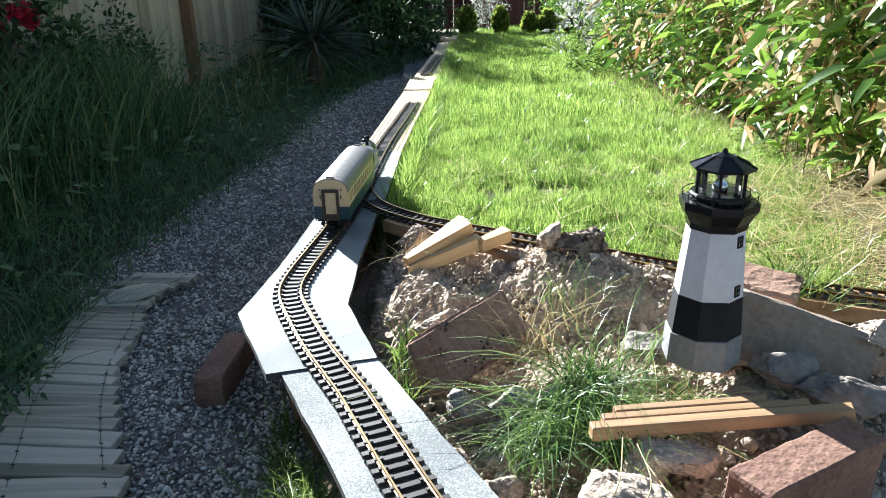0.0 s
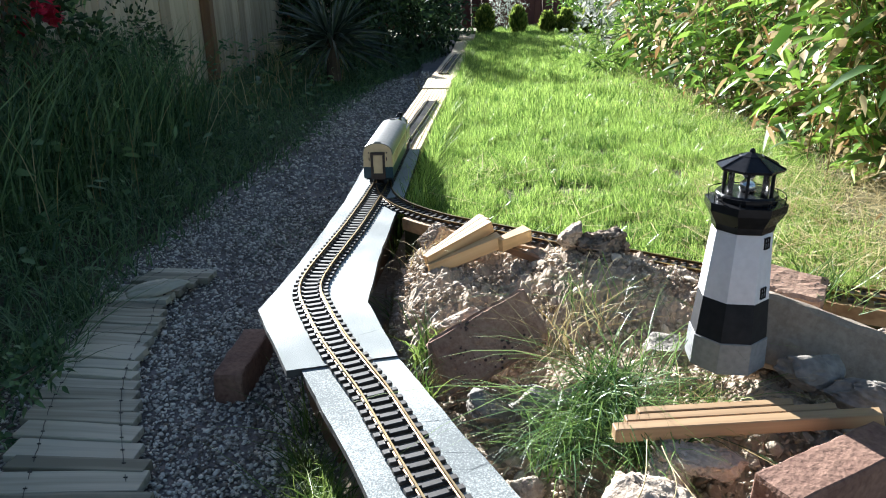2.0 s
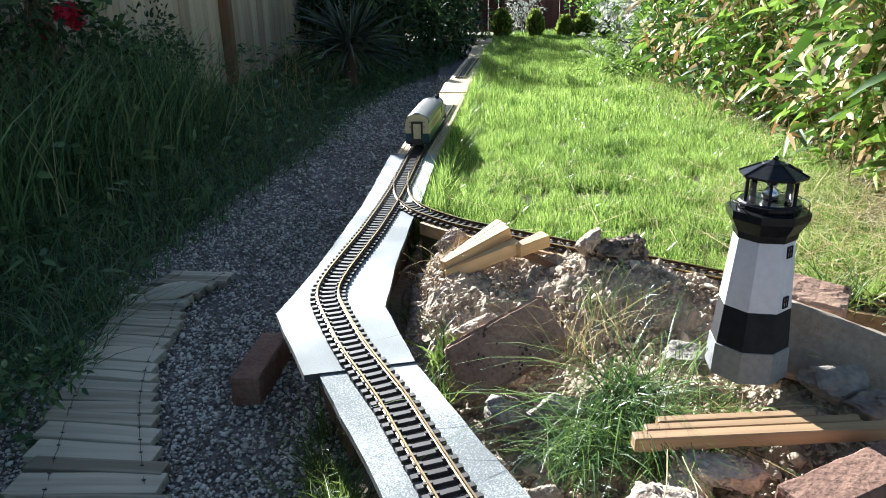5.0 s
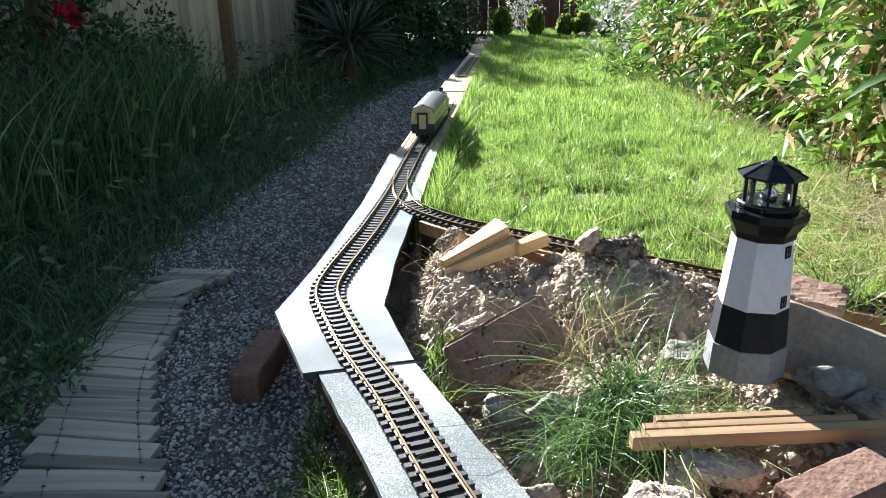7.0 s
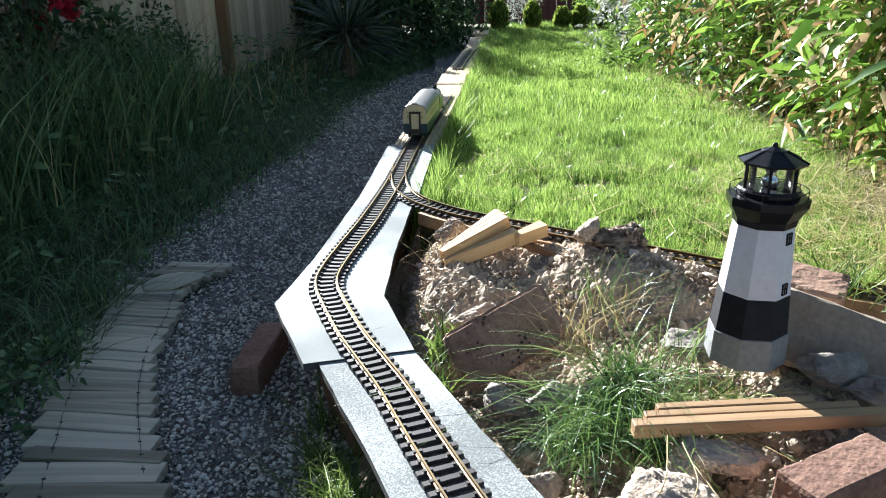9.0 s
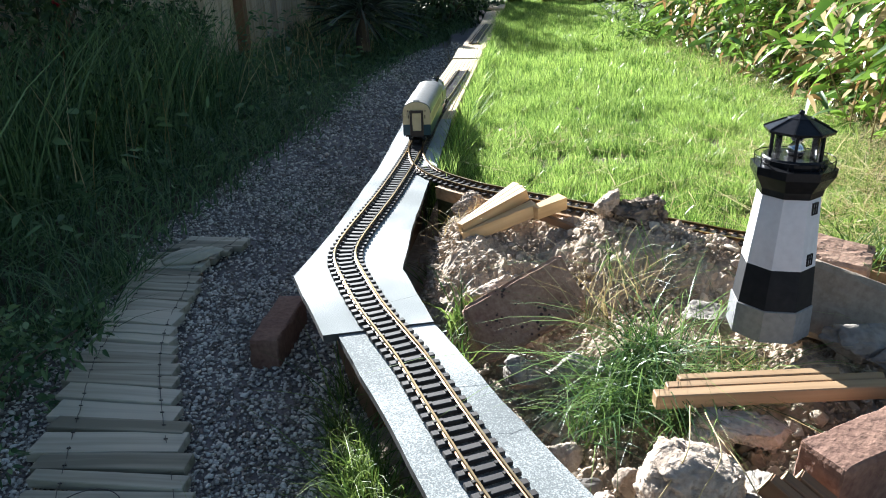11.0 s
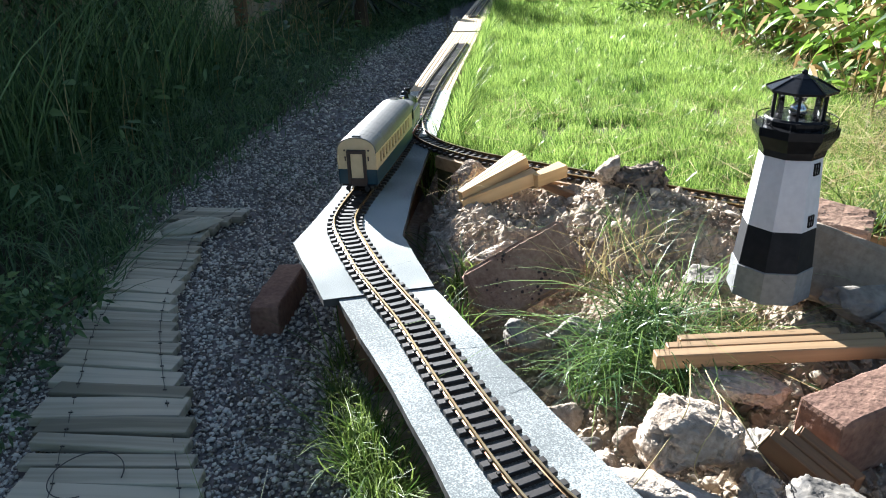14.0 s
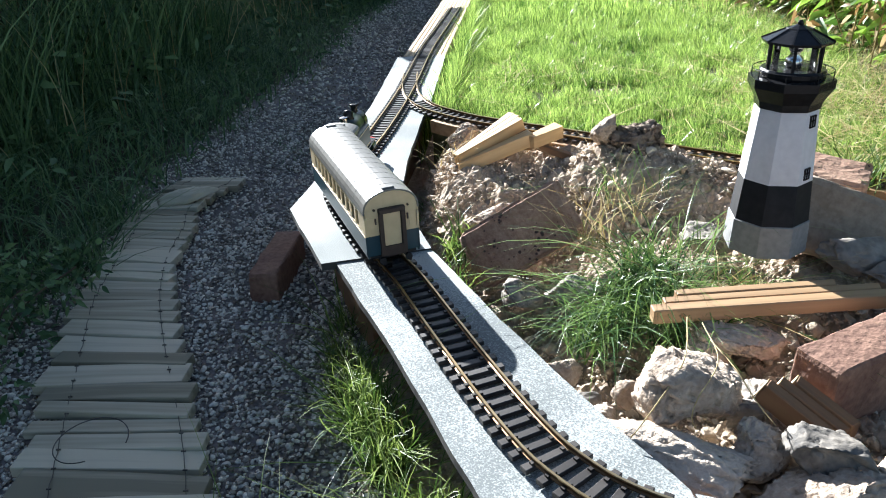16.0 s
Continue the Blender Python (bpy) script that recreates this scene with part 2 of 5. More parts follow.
def box(bm, sx, sy, sz, m=None, bevel=0.0):
    """A box of that size about the origin, moved by m."""
    r = bmesh.ops.create_cube(bm, size=1.0)["verts"]
    bmesh.ops.scale(bm, vec=(sx, sy, sz), verts=r)
    if bevel:
        es = list({e for v in r for e in v.link_edges})
        r = list({v for f in bmesh.ops.bevel(bm, geom=es, offset=bevel, segments=1, affect="EDGES", profile=0.5)["faces"] for v in f.verts} | set(v for v in r if v.is_valid))
    if m is not None:
        bmesh.ops.transform(bm, matrix=m, verts=r)
    return r


def tube(bm, r1, r2, depth, m=None, n=16, caps=True):
    r = bmesh.ops.create_cone(bm, cap_ends=caps, segments=n, radius1=r1, radius2=r2, depth=depth)["verts"]
    if m is not None:
        bmesh.ops.transform(bm, matrix=m, verts=r)
    return r


def lathe(bm, profile, n=8, turn=0.0, flip=1):
    """Rings of n corners round z from (radius, height) pairs."""
    rings = []
    for r, z in profile:
        rings.append([bm.verts.new((r * math.cos(turn + 2 * math.pi * i / n), r * math.sin(turn + 2 * math.pi * i / n), z)) for i in range(n)])
    for a, b in zip(rings, rings[1:]):
        for i in range(n):
            bm.faces.new((a[i], a[(i + 1) % n], b[(i + 1) % n], b[i]))
    bm.faces.new(list(reversed(rings[0])))
    bm.faces.new(rings[-1])
    return rings


def thing(name, m, label, category, group="", kind=""):
    e = new(name)
    e.empty_display_size = 0.02
    e.matrix_world = m
    return tagged(e, label, category, group, kind)


def smoothstep(a, b, v):
    u = np.clip((v - a) / (b - a), 0, 1)
    return u * u * (3 - 2 * u)


def spline(points, step):
    """A smooth line through the points, with a corner every step metres."""
    p = np.array(points, dtype=float)
    p = np.vstack([2 * p[0] - p[1], p, 2 * p[-1] - p[-2]])
    out = []
    for i in range(1, len(p) - 2):
        a, b, c, d = p[i - 1:i + 3]
        for u in np.linspace(0, 1, 30, endpoint=False):
            out.append(0.5 * (2 * b + (c - a) * u + (2 * a - 5 * b + 4 * c - d) * u * u + (3 * b - a - 3 * c + d) * u ** 3))
    out = np.array(out + [p[-2]])
    s = np.r_[0, np.cumsum(np.linalg.norm(np.diff(out, axis=0), axis=1))]
    q = np.arange(0, s[-1], step)
    return np.stack([np.interp(q, s, out[:, k]) for k in range(out.shape[1])], 1)


def lumps(co, scale, amount, seed):
    """Shifts points along a noise field."""
    o = Vector((seed * 7.3, seed * 3.1, seed * 1.7))
    return np.array([amount * np.array(noise.noise_vector(Vector(c) * scale + o)) for c in co])


def blades(name, base, height, width, bend, material, up=(0, 0, 1), spread=0.35, seg=3, parent=None, droop=0.0, rng=None):
    """Grass: a bent, tapering strip on every base point."""
    rng = rng or np.random.default_rng(1)
    n = len(base)
    az = rng.uniform(0, 2 * np.pi, n)
    lean = rng.normal(0, spread, n)
    d = np.stack([np.cos(az), np.sin(az), np.zeros(n)], 1)
    side = np.stack([-np.sin(az), np.cos(az), np.zeros(n)], 1)
    tw = rng.uniform(0, np.pi, n)
    side = side * np.cos(tw)[:, None] + d * np.sin(tw)[:, None]
    h = height[:, None]
    vs, k = [], np.linspace(0, 1, seg + 1)
    for u in k:
        c = base + d * (h * (lean[:, None] * u + bend * u * u)) + np.array(up) * h * (u - droop * u ** 3)
        w = width[:, None] * (1 - u ** 1.6) * 0.5
        if u < 1:
            vs += [c - side * w, c + side * w]
        else:
            vs += [c]
    m = 2 * seg + 1
    co = np.stack(vs, 1).reshape(-1, 3)
    tr = []
    for i in range(seg - 1):
        a = 2 * i
        tr += [(a, a + 1, a + 3), (a, a + 3, a + 2)]
    a = 2 * (seg - 1)
    tr += [(a, a + 1, a + 2)]
    tris = (np.array(tr)[None] + (np.arange(n) * m)[:, None, None]).reshape(-1, 3)
    return np_mesh(name, co, tris, material, True, parent)


def leaves(name, base, way, length, width, material, curl=0.25, parent=None, rng=None):
    """Pointed leaves with a folded midrib, from base along way, drooping towards the tip."""
    rng = rng or np.random.default_rng(2)
    n = len(base)
    way = way / np.linalg.norm(way, axis=1)[:, None]
    rnd = rng.normal(0, 1, (n, 3))
    side = np.cross(way, rnd)
    side /= np.linalg.norm(side, axis=1)[:, None] + 1e-9
    nor = np.cross(side, way)
    nor *= np.where(nor[:, 2] < 0, -1, 1)[:, None]
    L, W = length[:, None], width[:, None]
    down = np.array((0, 0, -1.0))
    def at(u, s, lift):
        return base + way * L * u + down * L * curl * u * u + side * W * s + nor * W * lift
    co = np.stack([at(0, 0, 0), at(0.3, -0.5, 0.12), at(0.3, 0, 0), at(0.3, 0.5, 0.12), at(0.65, -0.4, 0.1), at(0.65, 0, 0), at(0.65, 0.4, 0.1), at(1, 0, 0)], 1).reshape(-1, 3)
    t = np.array([(0, 2, 1), (0, 3, 2), (1, 2, 5), (1, 5, 4), (2, 3, 6), (2, 6, 5), (4, 5, 7), (5, 6, 7)])
    tris = (t[None] + (np.arange(n) * 8)[:, None, None]).reshape(-1, 3)
    return np_mesh(name, co, tris, material, True, parent)


ICO = {}


def ico(sub):
    if sub not in ICO:
        bm = bmesh.new()
        bmesh.ops.create_icosphere(bm, subdivisions=sub, radius=1)
        bm.verts.ensure_lookup_table()
        ICO[sub] = (np.array([v.co[:] for v in bm.verts]), np.array([[v.index for v in f.verts] for f in bm.faces]))
        bm.free()
    return ICO[sub]


def pebbles(name, pos, size, material, sub=1, flat=0.6, rough=0.25, smooth=True, rng=None, cuts=0):
    """Loose stones: one mesh of many small, uneven lumps, with as many broken faces as cuts."""
    rng = rng or np.random.default_rng(3)
    v, f = ico(sub)
    n = len(pos)
    sc = size[:, None] * rng.uniform(0.6, 1.25, (n, 3)) * np.array((1, 1, flat))
    ang = rng.uniform(0, 2 * np.pi, n)
    co = v[None] * (1 + rng.uniform(-rough, rough, (n, len(v), 1)))
    for _ in range(cuts):
        d = rng.normal(0, 1, (n, 3))
        d /= np.linalg.norm(d, axis=1)[:, None]
        over = np.maximum((co * d[:, None, :]).sum(2) - rng.uniform(0.12, 0.62, n)[:, None], 0)
        co = co - over[:, :, None] * d[:, None, :]
    co = co * sc[:, None, :]
    tilt = rng.normal(0, 0.4, n)[:, None]
    y, z = co[:, :, 1] * np.cos(tilt) - co[:, :, 2] * np.sin(tilt), co[:, :, 1] * np.sin(tilt) + co[:, :, 2] * np.cos(tilt)
    c, s = np.cos(ang)[:, None], np.sin(ang)[:, None]
    co = np.stack([co[:, :, 0] * c - y * s, co[:, :, 0] * s + y * c, z], 2) + pos[:, None, :]
    tris = (f[None] + (np.arange(n) * len(v))[:, None, None]).reshape(-1, 3)
    return np_mesh(name, co.reshape(-1, 3), tris, material, smooth)


def rock(name, size, m, material, label, category="rock", seed=1, rough=0.13, cuts=10, sub=4, group="", fine=0.05):
    """A broken lump: a sphere cut by planes and roughened."""
    r = random.Random(seed)
    v, f = ico(sub)
    co = v.copy()
    for _ in range(cuts):
        d = np.array([r.gauss(0, 1) for _ in range(3)])
        d /= np.linalg.norm(d)
        k = r.uniform(0.45, 0.75)
        over = np.maximum(co @ d - k, 0)
        co -= over[:, None] * d * 0.94
    co = co + lumps(v, 1.4, rough, seed) + lumps(v, 5.0, fine * 0.55, seed + 9) + lumps(v, 11.0, fine * 0.7, seed + 19) + lumps(v, 23.0, fine * 0.6, seed + 29)
    pit = np.array([max(0.0, noise.noise(Vector(c) * 7 + Vector((seed, 0, 0))) - 0.18) for c in v])
    co = co - v * (pit * fine * 6)[:, None]
    co *= np.array(size) / 2 / np.abs(co).max(0)
    ob = np_mesh(name, co, f, material, False)
    ob.matrix_world = m
    return tagged(ob, label, category, group)


def worn_box(name, size, m, material, label, category, seed=1, wear=0.004, n=10, group="", chips=3):
    """A brick or block with rubbed, chipped edges."""
    bm = bmesh.new()
    box(bm, *size)
    bmesh.ops.subdivide_edges(bm, edges=bm.edges[:], cuts=n, use_grid_fill=True)
    bm.verts.ensure_lookup_table()
    h = np.array(size) / 2
    r = random.Random(seed)
    corners = [Vector([r.choice((-1, 1)) * h[k] for k in range(3)]) for _ in range(chips)]
    for v in bm.verts:
        near = sorted(h[k] - abs(v.co[k]) for k in range(3))
        o = Vector((seed, seed * 2.0, 0))
        k = noise.noise(v.co * 60 + o)
        if near[1] < 0.5 * wear:
            v.co -= Vector([math.copysign(1, c) if h[i] - abs(c) < 1e-6 else 0 for i, c in enumerate(v.co)]) * wear * (0.6 + 0.5 * k)
        v.co += noise.noise_vector(v.co * 90 + o) * wear * 0.28 + noise.noise_vector(v.co * 25 + o) * wear * 0.3
        for c in corners:
            d = (v.co - c).length
            q = min(h) * 0.7
            if d < q:
                v.co += -c.normalized() * (q - d) * 0.35
    ob = part(name, bm, material)
    ob.matrix_world = m
    return tagged(ob, label, category, group)


def prism(name, outline, z0, z1, material, wobble=0.0, parent=None, edge=None, seed=1, step=0.02):
    """A flat board or sheet from its outline, with slightly uneven edges."""
    pts = []
    for a, b in zip(outline, outline[1:] + outline[:1]):
        a, b = Vector(a), Vector(b)
        k = max(1, int((b - a).length / step))
        nrm = Vector((b.y - a.y, a.x - b.x)).normalized()
        for i in range(k):
            u = i / k
            q = a.lerp(b, u)
            if i:
                q = q + nrm * wobble * (noise.noise(Vector((q.x * 16, q.y * 16, seed))) + 0.4 * noise.noise(Vector((q.x * 70, q.y * 70, seed))))
            pts.append(q)
    bm = bmesh.new()
    top = [bm.verts.new((p.x, p.y, z1)) for p in pts]
    bot = [bm.verts.new((p.x, p.y, z0)) for p in pts]
    up = bm.faces.new(top)
    bm.faces.new(list(reversed(bot)))
    for i in range(len(pts)):
        f = bm.faces.new((top[i - 1], bot[i - 1], bot[i], top[i]))
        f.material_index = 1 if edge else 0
    bmesh.ops.recalc_face_normals(bm, faces=bm.faces[:])
    bmesh.ops.triangulate(bm, faces=[f for f in bm.faces if len(f.verts) > 4])
    ob = part(name, bm, material, parent)
    if edge:
        ob.data.materials.append(edge)
    return ob


# ---- ground ----
def lawn_side(x, y):
    """Above nought on the lawn's side of the branch line and of the planks."""
    return np.minimum(y - (1.80 - 0.66 * x), (x - (0.0 + 0.092 * (y - 2.5))) * 1.0)


def board_edge(y):
    """Where the felt boards end towards the heap."""
    return np.interp(y, [0.4, 0.526, 0.649, 0.813, 1.04, 1.248, 1.447, 1.756, 1.9], [0.21, 0.186, 0.131, 0.054, -0.046, -0.106, -0.1, -0.077, -0.06])


def height(x, y):
    """Height of the bare ground: gravel, bank, heap and lawn."""
    x, y = np.asarray(x, float), np.asarray(y, float)
    z = -0.075 + 0.085 * smoothstep(-0.78, -1.35, x)
    lawn = smoothstep(-0.05, 0.02, lawn_side(x, y))
    z = z + (0.052 - z) * lawn
    heap = smoothstep(0.0, 0.04, x - board_edge(y)) * (1 - lawn)
    top = np.full_like(x, -0.03)
    for cx, cy, sx, sy, a in ((0.31, 1.40, 0.17, 0.19, 0.155), (0.06, 1.48, 0.09, 0.16, 0.065), (0.52, 1.22, 0.16, 0.18, 0.085), (0.17, 1.56, 0.10, 0.08, 0.05), (0.48, 1.31, 0.13, 0.08, 0.03), (-0.01, 1.50, 0.075, 0.17, 0.075), (0.0, 1.28, 0.08, 0.12, 0.065),
                              (0.27, 1.03, 0.11, 0.11, 0.05), (0.09, 1.27, 0.09, 0.08, 0.055), (0.45, 0.90, 0.22, 0.16, 0.085), (0.36, 0.60, 0.24, 0.13, 0.075), (0.85, 0.9, 0.25, 0.3, 0.08)):
        top = top + a * np.exp(-((x - cx) / sx) ** 2 - ((y - cy) / sy) ** 2)
    return z + (np.maximum(top, z) - z) * heap


def axis(parts):
    out = []
    for a, b, s in parts:
        out += list(np.arange(a, b, s))
    return np.array(out)


gx = axis(((-60, -8, 8), (-8, -2, 0.5), (-2, -0.14, 0.03), (-0.14, 0.9, 0.006), (0.9, 2.4, 0.04), (2.4, 8, 0.5), (8, 61, 8)))
gy = axis(((-60, -4, 8), (-4, 0.2, 0.2), (0.2, 0.5, 0.02), (0.5, 1.72, 0.006), (1.72, 3, 0.03), (3, 10, 0.12), (10, 20, 1), (20, 90, 10)))
GX, GY = np.meshgrid(gx, gy)
GZ = height(GX, GY)
rough_zone = (GX > -0.1) & (GX < 0.9) & (GY > 0.5) & (GY < 1.72) & (lawn_side(GX, GY) < 0)
for j, i in zip(*np.nonzero(rough_zone)):
    p = Vector((GX[j, i], GY[j, i], 0))
    GZ[j, i] += 0.020 * noise.noise(p * 13) + 0.015 * noise.noise(p * 30) - 0.015 * abs(noise.noise(p * 55)) + 0.008 * noise.noise(p * 110) + 0.006
nx, ny = len(gx), len(gy)
idx = np.arange(nx * ny).reshape(ny, nx)
quads = np.stack([idx[:-1, :-1], idx[:-1, 1:], idx[1:, 1:], idx[1:, :-1]], -1).reshape(-1, 4)
ground = mesh_ob("ground", np.stack([GX, GY, GZ], -1).reshape(-1, 3), quads, M["gravel_bed"])
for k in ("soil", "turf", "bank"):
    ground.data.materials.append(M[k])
cx, cy = (GX[:-1, :-1] + GX[1:, 1:]) / 2, (GY[:-1, :-1] + GY[1:, 1:]) / 2
slot = np.zeros(cx.shape, int)


def gravel_left(y):
    return np.interp(y, [0, 1.4, 2.0, 2.6, 3.5, 4.4, 5.4, 6.5, 8], [-0.80, -0.82, -0.78, -0.70, -0.57, -0.50, -0.27, 0.10, 0.3])


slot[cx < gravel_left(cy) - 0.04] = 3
slot[(cx > -0.14) & (lawn_side(cx, cy) < 0.0) & (cy < 1.9) & (cy > 0.2)] = 1
slot[lawn_side(cx, cy) > -0.01] = 2
slot[(cx > 2.2) | (cy > 9)] = 2
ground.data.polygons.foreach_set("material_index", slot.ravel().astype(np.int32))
ground.data.shade_smooth()
ground.data.polygons.foreach_set("use_smooth", (slot.ravel() != 1))
tagged(ground, "garden ground of gravel, bare soil and turf", "ground", kind="structure")

# loose gravel of the path
rng = np.random.default_rng(11)
P = []
for y0, y1, dens in ((0.35, 1.0, 36000), (1.0, 1.6, 28000), (1.6, 2.5, 16000), (2.5, 5.6, 4500)):
    n = int(dens * (y1 - y0) * 1.0)
    x, y = rng.uniform(-0.95, 0.1, n), rng.uniform(y0, y1, n)
    keep = (x > gravel_left(y) + rng.normal(0, 0.03, n) - 0.02) & (x < np.interp(y, [0.3, 1.0, 1.24, 1.9, 2.5, 5.5], [0.02, -0.14, -0.17, -0.12, -0.07, 0.14]))
    P.append(np.stack([x, y, height(x, y)], 1)[keep])
P = np.concatenate(P)
sz = np.clip(rng.lognormal(math.log(0.0034), 0.30, len(P)), 0.002, 0.008) * np.where(P[:, 1] > 2.5, 1.5, 1.0)
P[:, 2] += rng.uniform(0, 0.006, len(P))
tagged(pebbles("gravel", P, sz, M["pebble"], sub=1, rng=rng), "loose grey and brown pea gravel of the path", "gravel", kind="stuff")

# ---- raised boards under the track ----
TOP = 0.10
board_bend = prism("felt_board", [(-0.297, 1.226), (-0.21, 1.006), (-0.046, 1.044), (-0.106, 1.248), (-0.1, 1.447), (-0.077, 1.756), (-0.06, 1.89), (-0.018, 2.482), (-0.174, 2.475),
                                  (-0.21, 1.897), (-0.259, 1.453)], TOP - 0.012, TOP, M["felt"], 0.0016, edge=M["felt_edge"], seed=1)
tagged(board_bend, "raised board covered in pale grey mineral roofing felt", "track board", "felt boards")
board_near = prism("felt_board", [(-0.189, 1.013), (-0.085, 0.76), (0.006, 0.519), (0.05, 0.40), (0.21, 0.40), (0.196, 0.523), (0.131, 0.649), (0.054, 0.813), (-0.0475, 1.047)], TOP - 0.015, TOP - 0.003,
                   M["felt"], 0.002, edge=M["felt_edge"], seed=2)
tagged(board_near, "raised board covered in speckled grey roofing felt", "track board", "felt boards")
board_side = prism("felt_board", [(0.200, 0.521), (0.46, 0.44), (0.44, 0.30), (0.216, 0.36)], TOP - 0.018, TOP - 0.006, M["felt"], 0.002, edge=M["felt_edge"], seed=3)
tagged(board_side, "end board covered in dark grey roofing felt", "track board", "felt boards")
for x, y, rz in ((0.33, 0.40, -15),):
    z = float(height(x, y)) - 0.02
    worn_box("support_block", (0.10, 0.10, TOP - 0.0185 - z), pose(x, y, (TOP - 0.0185 + z) / 2, 0, 0, rz), M["timber_old"], "dark timber block propping a track board", "block", seed=5, n=3, group="support blocks")


def decking(y0, y1, x0, x1, z=TOP, w=0.14, ribs=9, label="pale softwood decking board with grooved face"):
    """A grooved deck board lying from (x0, y0) to (x1, y1)."""
    L = math.hypot(x1 - x0, y1 - y0)
    bm = bmesh.new()
    prof = []
    for i in range(ribs):
        a = -w / 2 + w * i / ribs
        d = w / ribs
        prof += [(a + d * 0.04, -0.0025), (a + d * 0.2, 0.0), (a + d * 0.8, 0.0), (a + d * 0.96, -0.0025)]
    prof = [(-w / 2, -0.022)] + prof + [(w / 2, -0.022)]
    rows = []
    for k in range(13):
        yy = -L / 2 + L * k / 12
        warp = 0.0015 * noise.noise(Vector((yy * 3 + y0, 0, 0)))
        rows.append([bm.verts.new((x + warp, yy, zz + warp)) for x, zz in prof])
    for a, b in zip(rows, rows[1:]):
        for i in range(len(prof)):
            j = (i + 1) % len(prof)
            bm.faces.new((a[i], a[j], b[j], b[i]))
    bm.faces.new(rows[0])
    bm.faces.new(list(reversed(rows[-1])))
    bmesh.ops.recalc_face_normals(bm, faces=bm.faces[:])
    ob = part("decking_board", bm, M["deck"])
    ob.matrix_world = pose((x0 + x1) / 2, (y0 + y1) / 2, z, 0, 0, -math.degrees(math.atan2(x1 - x0, y1 - y0)))
    return tagged(ob, label, "board", "decking boards")


decking(2.478, 3.86, -0.088, 0.053, TOP - 0.001)
decking(3.865, 4.25, 0.054, 0.085, TOP + 0.003)
decking(4.26, 5.6, 0.092, 0.245, TOP - 0.002)
decking(5.62, 6.8, 0.25, 0.345, TOP - 0.012)
decking(6.82, 7.25, 0.352, 0.395, TOP + 0.004)
for y, x in ((2.7, -0.065), (3.5, 0.015), (4.1, 0.07), (4.6, 0.13), (5.4, 0.22), (5.9, 0.27), (6.6, 0.33), (7.05, 0.374)):
    z = float(height(x, y)) - 0.02
    t = TOP - 0.024 - (0.012 if 5.6 < y < 6.8 else 0)
    worn_box("support_block", (0.12, 0.09, t - z), pose(x, y, (t + z) / 2, 0, 0, -7), M["timber_old"], "dark timber block propping a track board", "block", seed=6, n=3, group="support blocks")

# branch line's carrying boards
BRANCH = [(-0.121, 2.20), (-0.119, 2.06), (-0.103, 1.93), (-0.061, 1.823), (0.022, 1.722), (0.105, 1.655), (0.275, 1.534), (0.433, 1.42), (0.527, 1.352), (0.644, 1.286), (0.742, 1.225), (0.834, 1.176), (1.1, 1.03), (1.5, 0.82)]
MAIN = [(0.32, 0.42), (0.2, 0.462), (0.129, 0.503), (0.086, 0.55), (0.057, 0.60), (0.018, 0.69), (-0.031, 0.815), (-0.073, 0.925), (-0.104, 0.994), (-0.151, 1.10), (-0.193, 1.217), (-0.212, 1.28), (-0.217, 1.335),
        (-0.208, 1.42), (-0.190, 1.53), (-0.163, 1.70), (-0.127, 2.0), (-0.090, 2.44), (-0.062, 2.70), (-0.016, 3.06), (0.033, 3.47)]


def strip(line, w0, w1):
    """The outline of a band from w0 to w1 metres to the right of a line."""
    l = np.array(line)
    d = np.gradient(l, axis=0)
    d /= np.linalg.norm(d, axis=1)[:, None]
    n = np.stack([d[:, 1], -d[:, 0]], 1)
    return [tuple(p) for p in l + n * w0] + [tuple(p) for p in (l + n * w1)[::-1]]


bl = spline(BRANCH, 0.05)
for a, b in ((9, 21), (21, 33), (33, 44)):
    seg = bl[a:b + 1]
    ob = prism("carrying_board", strip(seg, -0.042, 0.046), TOP - 0.03, TOP - 0.001 if a > 9 else TOP - 0.0015, M["timber"], 0.001, seed=a)
    tagged(ob, "weathered softwood board carrying the branch track", "track board", "carrying boards")
    for q in (seg[2], seg[-3]):
        z = float(height(*q)) - 0.02
        if TOP - 0.031 - z > 0.01:
            worn_box("support_block", (0.06, 0.06, TOP - 0.031 - z), pose(q[0], q[1], (TOP - 0.031 + z) / 2, 0, 0, 35), M["timber_old"], "dark timber block propping a track board", "block", seed=6, n=3, group="support blocks")

# ---- track ----
GAUGE, PITCH = 0.0365, 0.0195


def sweep(line, off, z, prof):
    """A bar of that section along a line, off metres to its right."""
    l = np.array(line)
    d = np.gradient(l, axis=0)
    d /= np.linalg.norm(d, axis=1)[:, None]
    n = np.stack([d[:, 1], -d[:, 0]], 1)
    bm = bmesh.new()
    rows = [[bm.verts.new((*(p + q * (off + u)), z + v)) for u, v in prof] for p, q in zip(l, n)]
    k = len(prof)
    for a, b in zip(rows, rows[1:]):
        for i in range(k):
            f = bm.faces.new((a[i], a[(i + 1) % k], b[(i + 1) % k], b[i]))
            f.material_index = 0 if i in (4, 5, 6) else 1
    bm.faces.new(rows[0])
    bm.faces.new(list(reversed(rows[-1])))
    bmesh.ops.recalc_face_normals(bm, faces=bm.faces[:])
    return bm


